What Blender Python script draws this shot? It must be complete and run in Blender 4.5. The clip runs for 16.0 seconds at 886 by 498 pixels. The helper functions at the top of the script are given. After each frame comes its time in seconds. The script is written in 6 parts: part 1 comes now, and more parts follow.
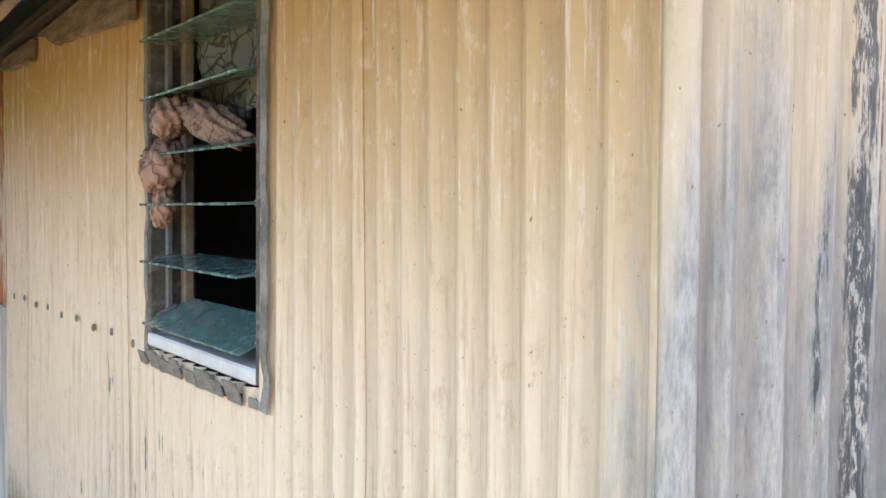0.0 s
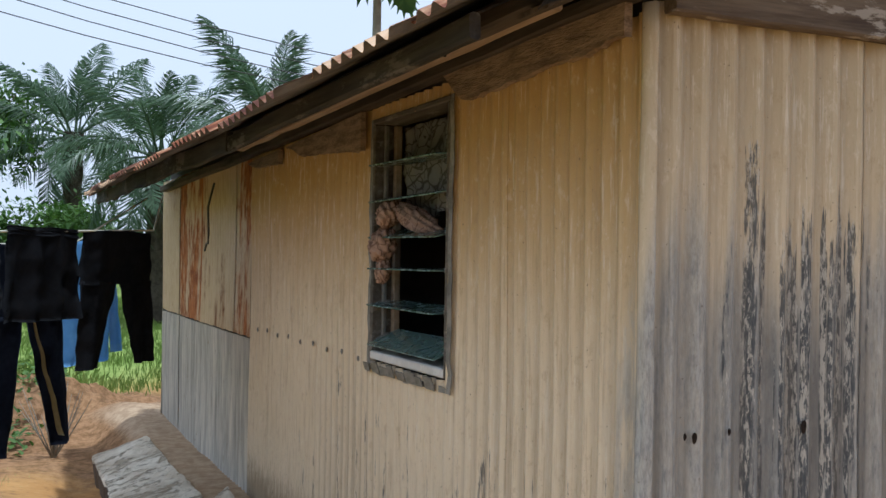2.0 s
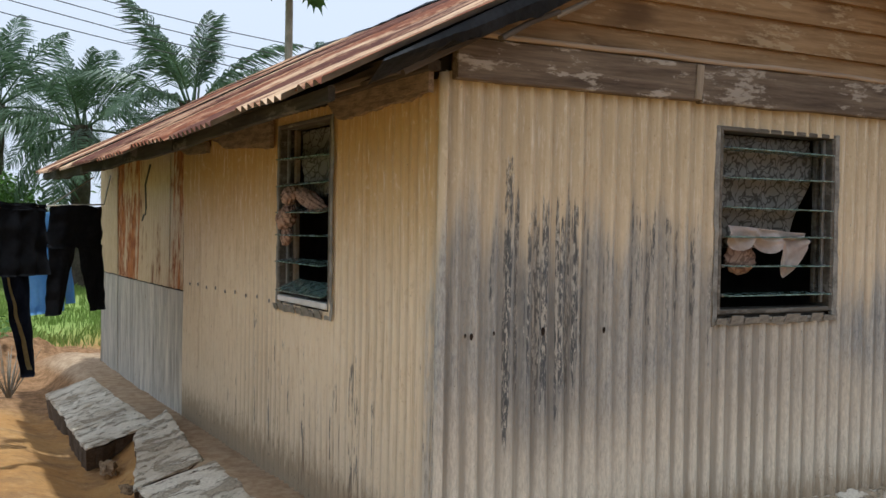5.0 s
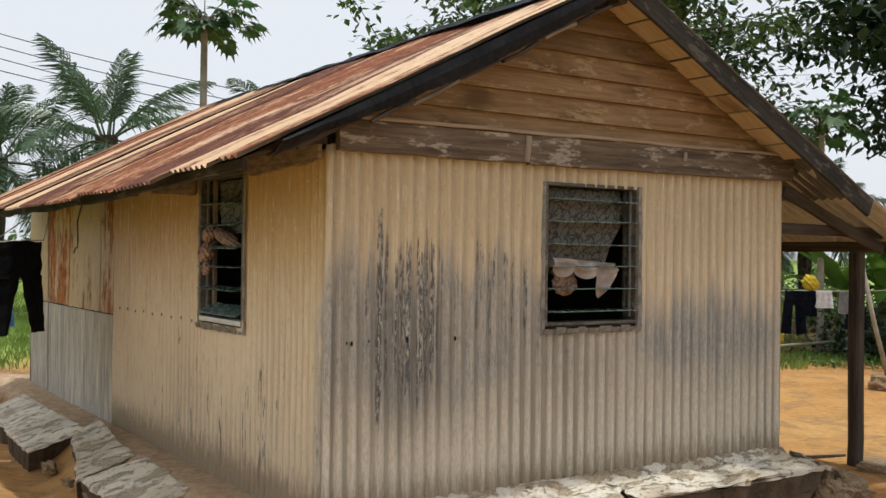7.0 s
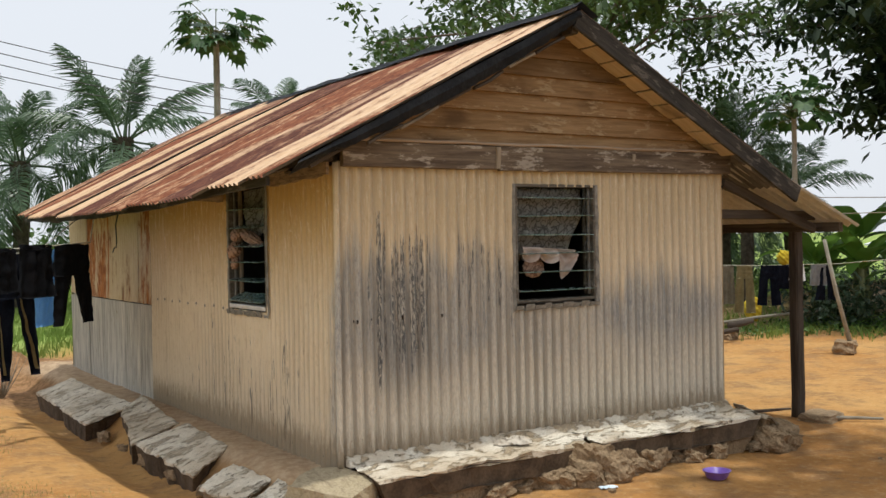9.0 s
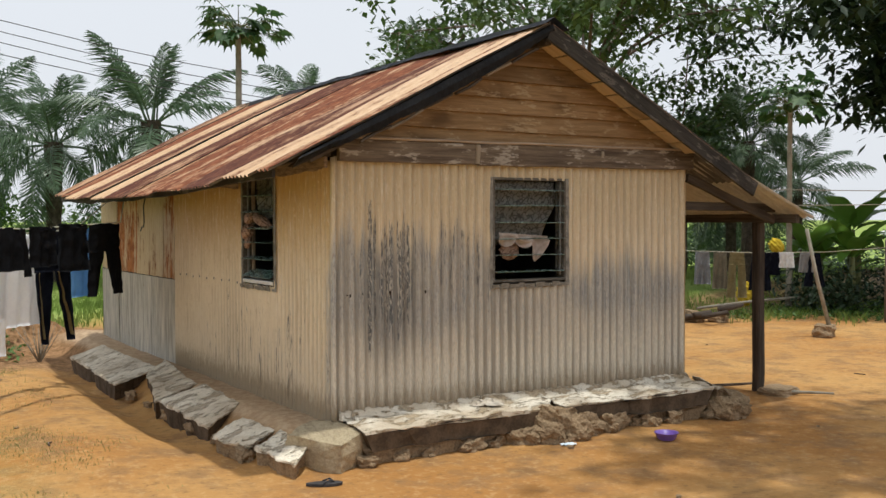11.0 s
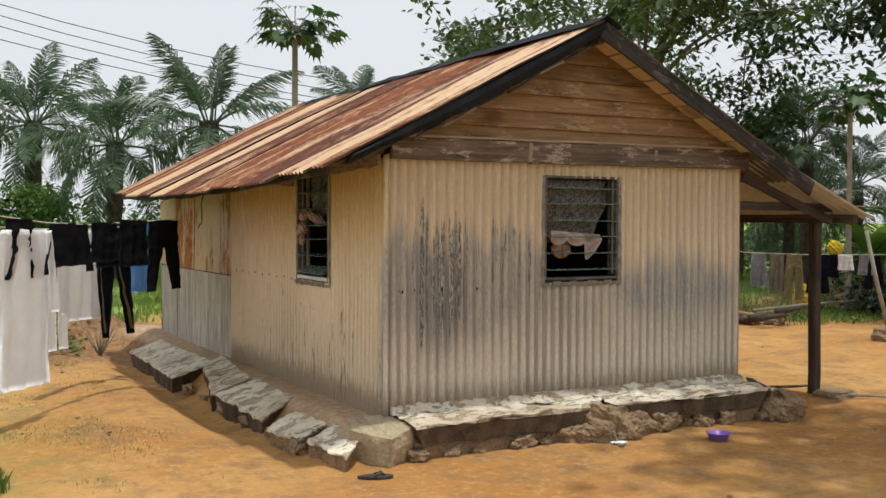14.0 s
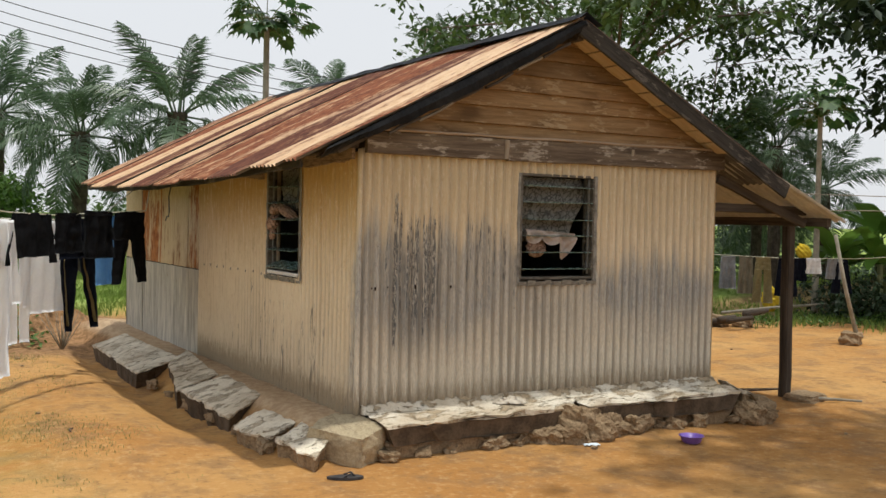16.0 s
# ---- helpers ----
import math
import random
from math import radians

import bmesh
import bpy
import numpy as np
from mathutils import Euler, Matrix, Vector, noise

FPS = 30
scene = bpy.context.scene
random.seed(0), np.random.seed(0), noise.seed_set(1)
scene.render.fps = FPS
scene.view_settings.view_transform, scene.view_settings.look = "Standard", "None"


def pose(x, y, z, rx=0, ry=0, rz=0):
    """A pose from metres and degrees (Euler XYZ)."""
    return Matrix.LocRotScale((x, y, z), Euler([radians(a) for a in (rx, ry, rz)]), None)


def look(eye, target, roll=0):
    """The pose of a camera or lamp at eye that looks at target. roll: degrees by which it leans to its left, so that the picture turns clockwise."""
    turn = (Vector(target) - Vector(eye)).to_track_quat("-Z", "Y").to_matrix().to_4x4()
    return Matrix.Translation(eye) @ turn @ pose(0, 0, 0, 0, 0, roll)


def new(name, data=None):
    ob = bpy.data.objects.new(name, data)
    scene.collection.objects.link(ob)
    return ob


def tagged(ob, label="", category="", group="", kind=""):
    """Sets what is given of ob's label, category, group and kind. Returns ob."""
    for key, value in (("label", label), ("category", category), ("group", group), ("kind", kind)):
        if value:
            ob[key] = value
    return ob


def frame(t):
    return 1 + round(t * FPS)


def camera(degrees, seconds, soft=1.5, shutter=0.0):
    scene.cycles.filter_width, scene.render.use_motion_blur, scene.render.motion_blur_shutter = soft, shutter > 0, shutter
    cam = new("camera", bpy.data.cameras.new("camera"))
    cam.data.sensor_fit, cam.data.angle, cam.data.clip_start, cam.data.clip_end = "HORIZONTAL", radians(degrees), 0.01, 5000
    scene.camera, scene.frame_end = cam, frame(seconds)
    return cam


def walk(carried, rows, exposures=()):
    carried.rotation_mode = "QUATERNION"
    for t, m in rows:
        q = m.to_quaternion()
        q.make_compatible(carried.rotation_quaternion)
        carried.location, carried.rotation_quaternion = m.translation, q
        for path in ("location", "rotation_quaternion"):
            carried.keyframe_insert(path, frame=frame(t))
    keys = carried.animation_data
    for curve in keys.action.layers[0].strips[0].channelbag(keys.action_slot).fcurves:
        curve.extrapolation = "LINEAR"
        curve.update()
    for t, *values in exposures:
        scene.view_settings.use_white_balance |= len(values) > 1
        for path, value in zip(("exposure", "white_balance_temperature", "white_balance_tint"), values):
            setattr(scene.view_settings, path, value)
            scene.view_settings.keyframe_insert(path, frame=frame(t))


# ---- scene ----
cam = camera(47.1, 16.0)
PATH = [
    (0, (-0.846, -0.817, 1.669), (0.24, 0.86, 1.592), 0.5),
    (0.5, (-1.092, -1.065, 1.704), (0.004, 0.608, 1.672), 0.2),
    (1, (-1.271, -1.359, 1.727), (-0.376, 0.427, 1.822), 0.3),
    (1.5, (-1.382, -1.712, 1.757), (-0.587, 0.121, 1.846), 1.1),
    (2, (-1.512, -2.102, 1.722), (-0.688, -0.28, 1.741), 1.0),
    (2.5, (-1.582, -2.478, 1.714), (-0.739, -0.666, 1.63), 1.0),
    (3, (-1.629, -2.803, 1.728), (-0.776, -0.997, 1.625), 1.5),
    (3.5, (-1.782, -3.061, 1.744), (-0.924, -1.258, 1.627), 1.3),
    (3.7, (-1.828, -3.151, 1.75), (-0.967, -1.35, 1.629), 1.2),
    (5.8, (-2.159, -4.162, 1.726), (-1.148, -2.436, 1.722), 0.9),
    (6, (-2.209, -4.327, 1.749), (-1.201, -2.599, 1.741), 0.7),
    (6.5, (-2.351, -4.666, 1.779), (-1.294, -2.968, 1.774), 0.8),
    (7, (-2.56, -4.957, 1.778), (-1.45, -3.293, 1.789), 0.7),
    (7.5, (-2.798, -5.266, 1.796), (-1.541, -3.711, 1.741), 0.4),
    (8, (-2.91, -5.601, 1.833), (-1.634, -4.069, 1.67), 0.6),
    (8.5, (-3.069, -5.881, 1.833), (-1.913, -4.251, 1.744), -0.4),
    (9, (-3.182, -6.147, 1.845), (-2.084, -4.476, 1.823), -1.0),
    (9.2, (-3.217, -6.27, 1.842), (-2.122, -4.597, 1.815), -0.8),
    (11.3, (-3.487, -7.243, 1.883), (-2.435, -5.543, 1.824), -0.2),
    (11.5, (-3.48, -7.242, 1.867), (-2.432, -5.539, 1.811), -0.3),
    (12, (-3.457, -7.234, 1.861), (-2.448, -5.508, 1.81), -0.3),
    (12.5, (-3.442, -7.236, 1.86), (-2.453, -5.498, 1.808), -0.2),
    (13, (-3.463, -7.252, 1.851), (-2.484, -5.509, 1.794), 0.0),
    (13.5, (-3.485, -7.274, 1.854), (-2.513, -5.527, 1.795), 0.1),
    (14, (-3.494, -7.272, 1.847), (-2.529, -5.521, 1.792), 0.2),
    (14.5, (-3.5, -7.262, 1.853), (-2.54, -5.508, 1.796), 0.4),
    (15, (-3.495, -7.253, 1.851), (-2.542, -5.496, 1.792), 0.5),
    (15.5, (-3.484, -7.226, 1.851), (-2.529, -5.47, 1.789), 0.9),
    (16, (-3.475, -7.12, 1.839), (-2.454, -5.402, 1.78), 1.2),
]
EXPOSURES = [(0.0, 1.53, 4800, 6), (0.5, 1.48, 4800, 6), (1.0, 0.80, 4950, 8), (1.5, 0.34, 5100, 8), (2.0, 0.16, 5250, 7), (3.5, 0.19, 5450, 7), (6.0, 0.13, 5750, 6), (7.0, 0.15, 6200, 7), (7.5, 0.16, 6200, 7), (8.0, 0.25, 6200, 7), (8.5, 0.2, 6200, 7), (9.0, 0.16, 6200, 7), (16.0, 0.1, 6400, 7)]
walk(cam, [(t, look(eye, target, roll)) for t, eye, target, roll in PATH], EXPOSURES)

# ---- world, sun, exposure ----
SUN_FROM = Vector((0.07, -0.09, 1.0)).normalized()
world = bpy.data.worlds.new("hazy_sky")
scene.world = world
world.use_nodes = True
wt = world.node_tree
sky = wt.nodes.new("ShaderNodeTexSky")
sky.sky_type = "NISHITA"
sky.sun_disc = False
sky.sun_elevation = math.asin(SUN_FROM.z)
sky.sun_rotation = math.atan2(SUN_FROM.x, SUN_FROM.y)
sky.air_density, sky.dust_density, sky.ozone_density = 1.0, 6.0, 1.0
haze = wt.nodes.new("ShaderNodeMix")
haze.data_type = "RGBA"
haze.inputs["Factor"].default_value = 0.86
haze.inputs["B"].default_value = (8.35, 8.35, 8.65, 1)
wt.links.new(sky.outputs[0], haze.inputs["A"])
background = wt.nodes["Background"]
wt.links.new(haze.outputs["Result"], background.inputs["Color"])
background.inputs["Strength"].default_value = 0.1
sun = new("sun", bpy.data.lights.new("sun", "SUN"))
sun.data.energy, sun.data.angle, sun.data.color = 2.5, radians(1.6), (1.0, 0.95, 0.87)
sun.matrix_world = look(SUN_FROM * 30, (0, 0, 0))


# ---- materials ----
class Mat:
    """A node material with short ways to add nodes."""

    def __init__(self, name, rough=0.8, metal=0.0, spec=0.3):
        self.m = bpy.data.materials.new(name)
        self.m.use_nodes = True
        self.t = self.m.node_tree
        self.b = self.t.nodes["Principled BSDF"]
        self.b.inputs["Roughness"].default_value = rough
        self.b.inputs["Metallic"].default_value = metal
        self.b.inputs["Specular IOR Level"].default_value = spec
        self.co = self.t.nodes.new("ShaderNodeTexCoord")
        self.geo = self.t.nodes.new("ShaderNodeNewGeometry")
        self.inf = self.t.nodes.new("ShaderNodeObjectInfo")

    def put(self, socket, value):
        if isinstance(value, bpy.types.NodeSocket):
            self.t.links.new(value, socket)
        else:
            socket.default_value = (*value, 1) if isinstance(value, tuple) and len(value) == 3 and socket.type == "RGBA" else value

    def space(self, kind="world", scale=(1, 1, 1), shift=(0, 0, 0)):
        n = self.t.nodes.new("ShaderNodeMapping")
        self.t.links.new(self.geo.outputs["Position"] if kind == "world" else self.co.outputs["Object"], n.inputs[0])
        n.inputs["Scale"].default_value = scale
        n.inputs["Location"].default_value = shift
        return n.outputs[0]

    def noise(self, vec, scale=1.0, detail=4.0, rough=0.55, w=None):
        n = self.t.nodes.new("ShaderNodeTexNoise")
        if w is not None:
            n.noise_dimensions = "4D"
            self.put(n.inputs["W"], w)
        self.t.links.new(vec, n.inputs["Vector"])
        n.inputs["Scale"].default_value = scale
        n.inputs["Detail"].default_value = detail
        n.inputs["Roughness"].default_value = rough
        return n.outputs["Fac"]

    def ramp(self, fac, a, b, lo=0.0, hi=1.0):
        n = self.t.nodes.new("ShaderNodeMapRange")
        n.interpolation_type = "SMOOTHSTEP"
        for k, v in zip(("Value", "From Min", "From Max", "To Min", "To Max"), (fac, a, b, lo, hi)):
            self.put(n.inputs[k], v)
        return n.outputs[0]

    def math(self, op, a, b=0.0, c=0.0):
        n = self.t.nodes.new("ShaderNodeMath")
        n.operation = op
        for k, v in enumerate((a, b, c)):
            self.put(n.inputs[k], v)
        return n.outputs[0]

    def mix(self, fac, a, b):
        n = self.t.nodes.new("ShaderNodeMix")
        n.data_type = "RGBA"
        self.put(n.inputs["Factor"], fac)
        self.put(n.inputs["A"], a)
        self.put(n.inputs["B"], b)
        return n.outputs["Result"]

    def axes(self, kind="world"):
        n = self.t.nodes.new("ShaderNodeSeparateXYZ")
        self.t.links.new(self.geo.outputs["Position"] if kind == "world" else self.co.outputs["Object"], n.inputs[0])
        return n.outputs

    def bump(self, height, strength=0.3, distance=0.01):
        n = self.t.nodes.new("ShaderNodeBump")
        n.inputs["Strength"].default_value = strength
        n.inputs["Distance"].default_value = distance
        self.t.links.new(height, n.inputs["Height"])
        self.t.links.new(n.outputs[0], self.b.inputs["Normal"])

    def done(self, color, rough=None):
        self.put(self.b.inputs["Base Color"], color)
        if rough is not None:
            self.put(self.b.inputs["Roughness"], rough)
        return self.m


def simple(name, a, b, rough=0.8, scale=8.0, bump=0.2, dist=0.005, metal=0.0, stretch=(1, 1, 1), kind="object", vary=0.0, spec=0.3):
    """Two colours mixed by coarse and fine noise, with a fine relief."""
    m = Mat(name, rough, metal, spec)
    v = m.space(kind, stretch)
    coarse, fine = m.noise(v, scale, 5), m.noise(v, scale * 7, 3)
    f = m.ramp(m.math("ADD", m.math("MULTIPLY", coarse, 0.65), m.math("MULTIPLY", fine, 0.35)), 0.35, 0.65)
    c = m.mix(f, a, b)
    if vary:
        k = m.math("MULTIPLY_ADD", m.inf.outputs["Random"], vary, 1 - vary / 2)
        h = m.t.nodes.new("ShaderNodeHueSaturation")
        m.put(h.inputs["Value"], k)
        m.put(h.inputs["Color"], c)
        c = h.outputs[0]
    if bump:
        m.bump(m.math("ADD", coarse, m.math("MULTIPLY", fine, 0.5)), bump, dist)
    return m.done(c)


def wall_paint(side):
    """Old cream paint on zinc sheet: washed off to bare grey metal, flaked black runs, dirt and painted rib shade in
    the troughs.
    """
    m = Mat("painted_zinc_" + side, 0.62, 0.0, 0.35)
    gable = side == "gable"
    x, y, z = m.axes()
    deep = m.axes("object")[1]
    mul, add, mad = (lambda a, b: m.math("MULTIPLY", a, b)), (lambda a, b: m.math("ADD", a, b)), (lambda a, b, c: m.math("MULTIPLY_ADD", a, b, c))
    soft = m.noise(m.space("world", (1.1, 1.1, 0.8)), 1.0, 3)
    cloud = m.noise(m.space("world", (3.2, 3.2, 1.7), (4, 2, 1)), 1.0, 5, 0.6)
    rib = m.noise(m.space("world", (11.4, 11.4, 0.10)), 1.0, 2, 0.5)
    column = m.noise(m.space("world", (36, 36, 0.28)), 1.0, 4, 0.6)
    streak = m.noise(m.space("world", (16, 16, 0.7)), 1.6, 6, 0.62)
    jag = m.noise(m.space("world", (52, 52, 6.0)), 1.0, 9, 0.76)
    chip = m.noise(m.space("world", (95, 95, 22), (7, 3, 5)), 1.0, 8, 0.78)
    drip = m.noise(m.space("world", (80, 80, 3.0)), 1.0, 6, 0.7)
    mottle = m.noise(m.space("world", (1, 1, 0.5)), 30, 8, 0.8)
    # paint: pale where rain has washed it, ochre under the eave
    c = m.mix(soft, (0.66, 0.54, 0.365), (0.76, 0.655, 0.48))
    ochre = m.ramp(add(z, mul(streak, 0.5)), 1.55, 2.55 if gable else 2.40, 0, 0.95)
    c = m.mix(ochre, c, (0.52, 0.425, 0.275) if gable else (0.50, 0.325, 0.115))
    c = m.mix(m.ramp(mad(jag, 0.5, mul(drip, 0.5)), 0.54, 0.60, 0, 0.5), c, (0.80, 0.735, 0.61))
    c = m.mix(m.ramp(drip, 0.36, 0.47, 0.45, 0), c, (0.43, 0.32, 0.19))
    c = m.mix(m.ramp(mottle, 0.53, 0.66, 0, 0.40), c, (0.38, 0.27, 0.145))
    c = m.mix(m.ramp(mottle, 0.34, 0.46, 0.4, 0), c, (0.80, 0.715, 0.57))
    zinc = m.mix(m.ramp(chip, 0.36, 0.62), (0.235, 0.237, 0.232), (0.42, 0.415, 0.385))
    zinc = m.mix(m.ramp(column, 0.50, 0.64, 0, 0.5), zinc, (0.15, 0.155, 0.158))
    if gable:
        # how high the bare metal climbs, rib by rib
        line = add(mad(rib, 0.85, mul(column, 0.35)), m.ramp(x, 1.2, 2.6, 1.24, 1.02))
        below = m.ramp(m.math("SUBTRACT", line, z), -0.05, 0.30)
        blob = m.ramp(add(m.math("ABSOLUTE", m.math("SUBTRACT", x, 3.0)), m.math("ABSOLUTE", mul(m.math("SUBTRACT", z, 1.22), 1.2))), 0.45, 1.45, 1.0, 0.0)
        where = m.math("MAXIMUM", m.math("MAXIMUM", m.ramp(x, 1.0, 2.3, 0.95, 0.58), m.ramp(x, 0.35, 1.0, 1.0, 0.0)), blob)
        veil = mul(mul(below, m.ramp(add(z, mul(cloud, 0.5)), 0.88, 1.40, 0.16, 1.0)), where)
        veil = mul(veil, m.ramp(add(jag, mul(cloud, 0.6)), 0.62, 0.92, 0.70, 1.0))
        foot = m.ramp(mad(cloud, 0.5, z), 0.75, 1.75, 0.85, 0.0)
        c = m.mix(foot, c, m.mix(m.ramp(chip, 0.35, 0.65), (0.46, 0.425, 0.35), (0.72, 0.67, 0.56)))
        c = m.mix(veil, c, zinc)
        near = m.math("ABSOLUTE", m.math("SUBTRACT", x, 0.52))
        stain = mul(mul(m.ramp(near, 0.05, 0.45, 0.62, 0.0), m.ramp(add(z, mul(cloud, 0.4)), 0.75, 1.3)), m.ramp(m.math("SUBTRACT", mad(column, 0.6, 1.45), z), -0.05, 0.25))
        c = m.mix(mul(stain, m.ramp(streak, 0.38, 0.6, 0.45, 1.0)), c, (0.115, 0.118, 0.118))
        tar = mul(mul(m.ramp(near, 0.06, 0.36, 1.08, 0.0), m.ramp(z, 0.60, 1.30, 0.1, 1.05)), m.ramp(m.math("SUBTRACT", mad(column, 0.7, 1.52), z), -0.06, 0.10))
        seam = mul(m.ramp(m.math("ABSOLUTE", m.math("SUBTRACT", x, 0.315)), 0.012, 0.03, 1.0, 0.0), mul(m.ramp(z, 0.5, 1.0), m.ramp(z, 2.02, 2.16, 1.0, 0.0)))
        thin = mul(mul(m.ramp(x, 0.03, 0.2), m.ramp(x, 1.4, 2.6, 0.62, 0.38)), mul(m.ramp(z, 0.7, 1.5, 0.35, 1.0), m.ramp(m.math("SUBTRACT", mad(rib, 0.9, 1.42), z), -0.04, 0.12)))
        amount = m.math("MAXIMUM", m.math("MAXIMUM", tar, mul(seam, 0.95)), thin)
        amount = mul(amount, m.math("MAXIMUM", m.ramp(column, 0.40, 0.56, 0.30, 1.0), mul(seam, 0.9)))
    else:
        near = m.ramp(mad(streak, 0.22, y), 0.14, 0.32, 0.9, 0.0)
        near = mul(near, m.ramp(m.math("SUBTRACT", mad(rib, 0.9, 1.25), z), -0.05, 0.35))
        foot = m.ramp(mad(cloud, 0.6, z), 0.65, 1.55, 0.62, 0.0)
        c = m.mix(mul(foot, 0.75), c, m.mix(m.ramp(chip, 0.35, 0.65), (0.40, 0.35, 0.265), (0.60, 0.53, 0.405)))
        c = m.mix(mul(near, m.ramp(add(mul(jag, 0.7), add(mul(chip, 0.3), mul(cloud, 0.5))), 0.70, 0.80, 0.30, 1.0)), c, zinc)
        low = mul(m.ramp(m.math("SUBTRACT", mad(rib, 1.5, 0.46), z), -0.05, 0.25), m.ramp(y, 2.2, 4.0, 0.95, 0.55))
        amount = mul(add(mul(low, 0.66), mul(near, 0.45)), m.ramp(column, 0.44, 0.60, 0.0, 1.0))
    amount = mul(amount, m.ramp(deep, -0.011, 0.004, 0.82, 1.0))
    dark = m.ramp(mad(amount, 0.34, mad(jag, 0.78, mul(drip, 0.22))), 0.70, 0.765, 0, 0.88)
    pale = mul(m.ramp(mad(amount, 0.22, chip), 0.70, 0.74, 0, 0.75), m.ramp(amount, 0.1, 0.4))
    c = m.mix(dark, c, m.mix(m.ramp(chip, 0.4, 0.6), (0.042, 0.049, 0.056), (0.10, 0.107, 0.113)))
    c = m.mix(pale, c, (0.56, 0.52, 0.44))
    # Troughs tinted darker: some dirt, plus painted shade that deepens the ribs.
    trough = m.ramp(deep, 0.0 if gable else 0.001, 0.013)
    rib_shade = mul(trough, mul(m.ramp(add(chip, streak), 0.7, 1.15, 0.25, 0.60 if gable else 0.42), m.ramp(z, 0.6, 2.1, 1.0, 0.35)))
    c = m.mix(rib_shade, c, (0.155, 0.135, 0.105) if gable else (0.215, 0.165, 0.11))
    speck = m.noise(m.space("world", (1, 1, 0.6)), 110, 2)
    c = m.mix(m.ramp(speck, 0.715, 0.755, 0, 0.65), c, (0.10, 0.075, 0.05))
    grime = m.ramp(mad(jag, -0.55, z), 0.08, 0.30, 0.8, 0.0)
    c = m.mix(grime, c, (0.23, 0.175, 0.11))
    moss = mul(m.ramp(z, 0.42, 0.75, 1.0, 0.0), m.ramp(chip, 0.585, 0.64, 0, 0.8))
    c = m.mix(moss, c, (0.075, 0.065, 0.042))
    m.bump(add(mul(jag, 0.5), mad(chip, 0.25, soft)), 0.4, 0.005)
    return m.done(c, m.ramp(dark, 0, 1, 0.66, 0.5))


def zinc_sheet(name, rust_at, rust, base_a, base_b, paint=None, scale=1.0, along=9.0):
    """Weathered zinc with rust: rust_at is the noise level at which rust begins."""
    m = Mat(name, 0.6, 0.0, 0.4)
    rnd = m.math("MULTIPLY", m.inf.outputs["Random"], 40.0)
    v = m.space("object", (2.9 * scale, 2.9 * scale, 0.50 * scale))
    broad, fine = m.noise(v, 1.0, 7, 0.68, rnd), m.noise(m.space("object", (30, 30, along)), 1.0, 6, 0.7, rnd)
    c = m.mix(m.ramp(fine, 0.3, 0.7), base_a, base_b)
    if paint:
        c = m.mix(m.ramp(m.math("ADD", fine, broad), 0.7, 1.05), c, paint)
    level = m.math("MULTIPLY_ADD", m.inf.outputs["Random"], 0.18, rust_at - 0.09)
    f = m.ramp(m.math("SUBTRACT", m.math("MULTIPLY_ADD", fine, 0.35, m.math("MULTIPLY", broad, 0.8)), level), 0.0, 0.13)
    deep = m.mix(m.ramp(fine, 0.35, 0.65), rust, (rust[0] * 0.45, rust[1] * 0.38, rust[2] * 0.4))
    c = m.mix(f, c, deep)
    spot = m.noise(m.space("object", (38, 38, 11)), 1.0, 8, 0.78, rnd)
    c = m.mix(m.ramp(spot, 0.58, 0.66, 0, 0.6), c, (rust[0] * 0.8, rust[1] * 0.7, rust[2] * 0.7))
    c = m.mix(m.ramp(spot, 0.34, 0.41, 0.5, 0), c, base_b)
    m.bump(m.math("ADD", fine, broad), 0.25, 0.004)
    return m.done(c, m.ramp(f, 0, 1, 0.5, 0.85))


def wood(name, a, b, rough=0.85, grain=(1, 14, 14), vary=0.25, peel=None):
    """Weathered timber with its grain along local x."""
    m = Mat(name, rough, 0.0, 0.2)
    rnd = m.math("MULTIPLY", m.inf.outputs["Random"], 30.0)
    g = m.noise(m.space("object", grain), 2.2, 6, 0.65, rnd)
    s = m.noise(m.space("object", (1.3, 4, 4)), 1.4, 4, 0.5, rnd)
    c = m.mix(m.ramp(g, 0.3, 0.7), a, b)
    c = m.mix(m.ramp(s, 0.52, 0.72, 0, 0.75), c, (a[0] * 0.4, a[1] * 0.37, a[2] * 0.36))
    if peel:
        flakes = m.noise(m.space("object", (3.5, 9, 11)), 1.2, 7, 0.72, rnd)
        c = m.mix(m.ramp(flakes, 0.54, 0.60, 0, 0.75), c, peel)
    k = m.math("MULTIPLY_ADD", m.inf.outputs["Random"], vary, 1 - vary / 2)
    h = m.t.nodes.new("ShaderNodeHueSaturation")
    m.put(h.inputs["Value"], k)
    m.put(h.inputs["Color"], c)
    m.bump(g, 0.6, 0.008)
    return m.done(h.outputs[0])


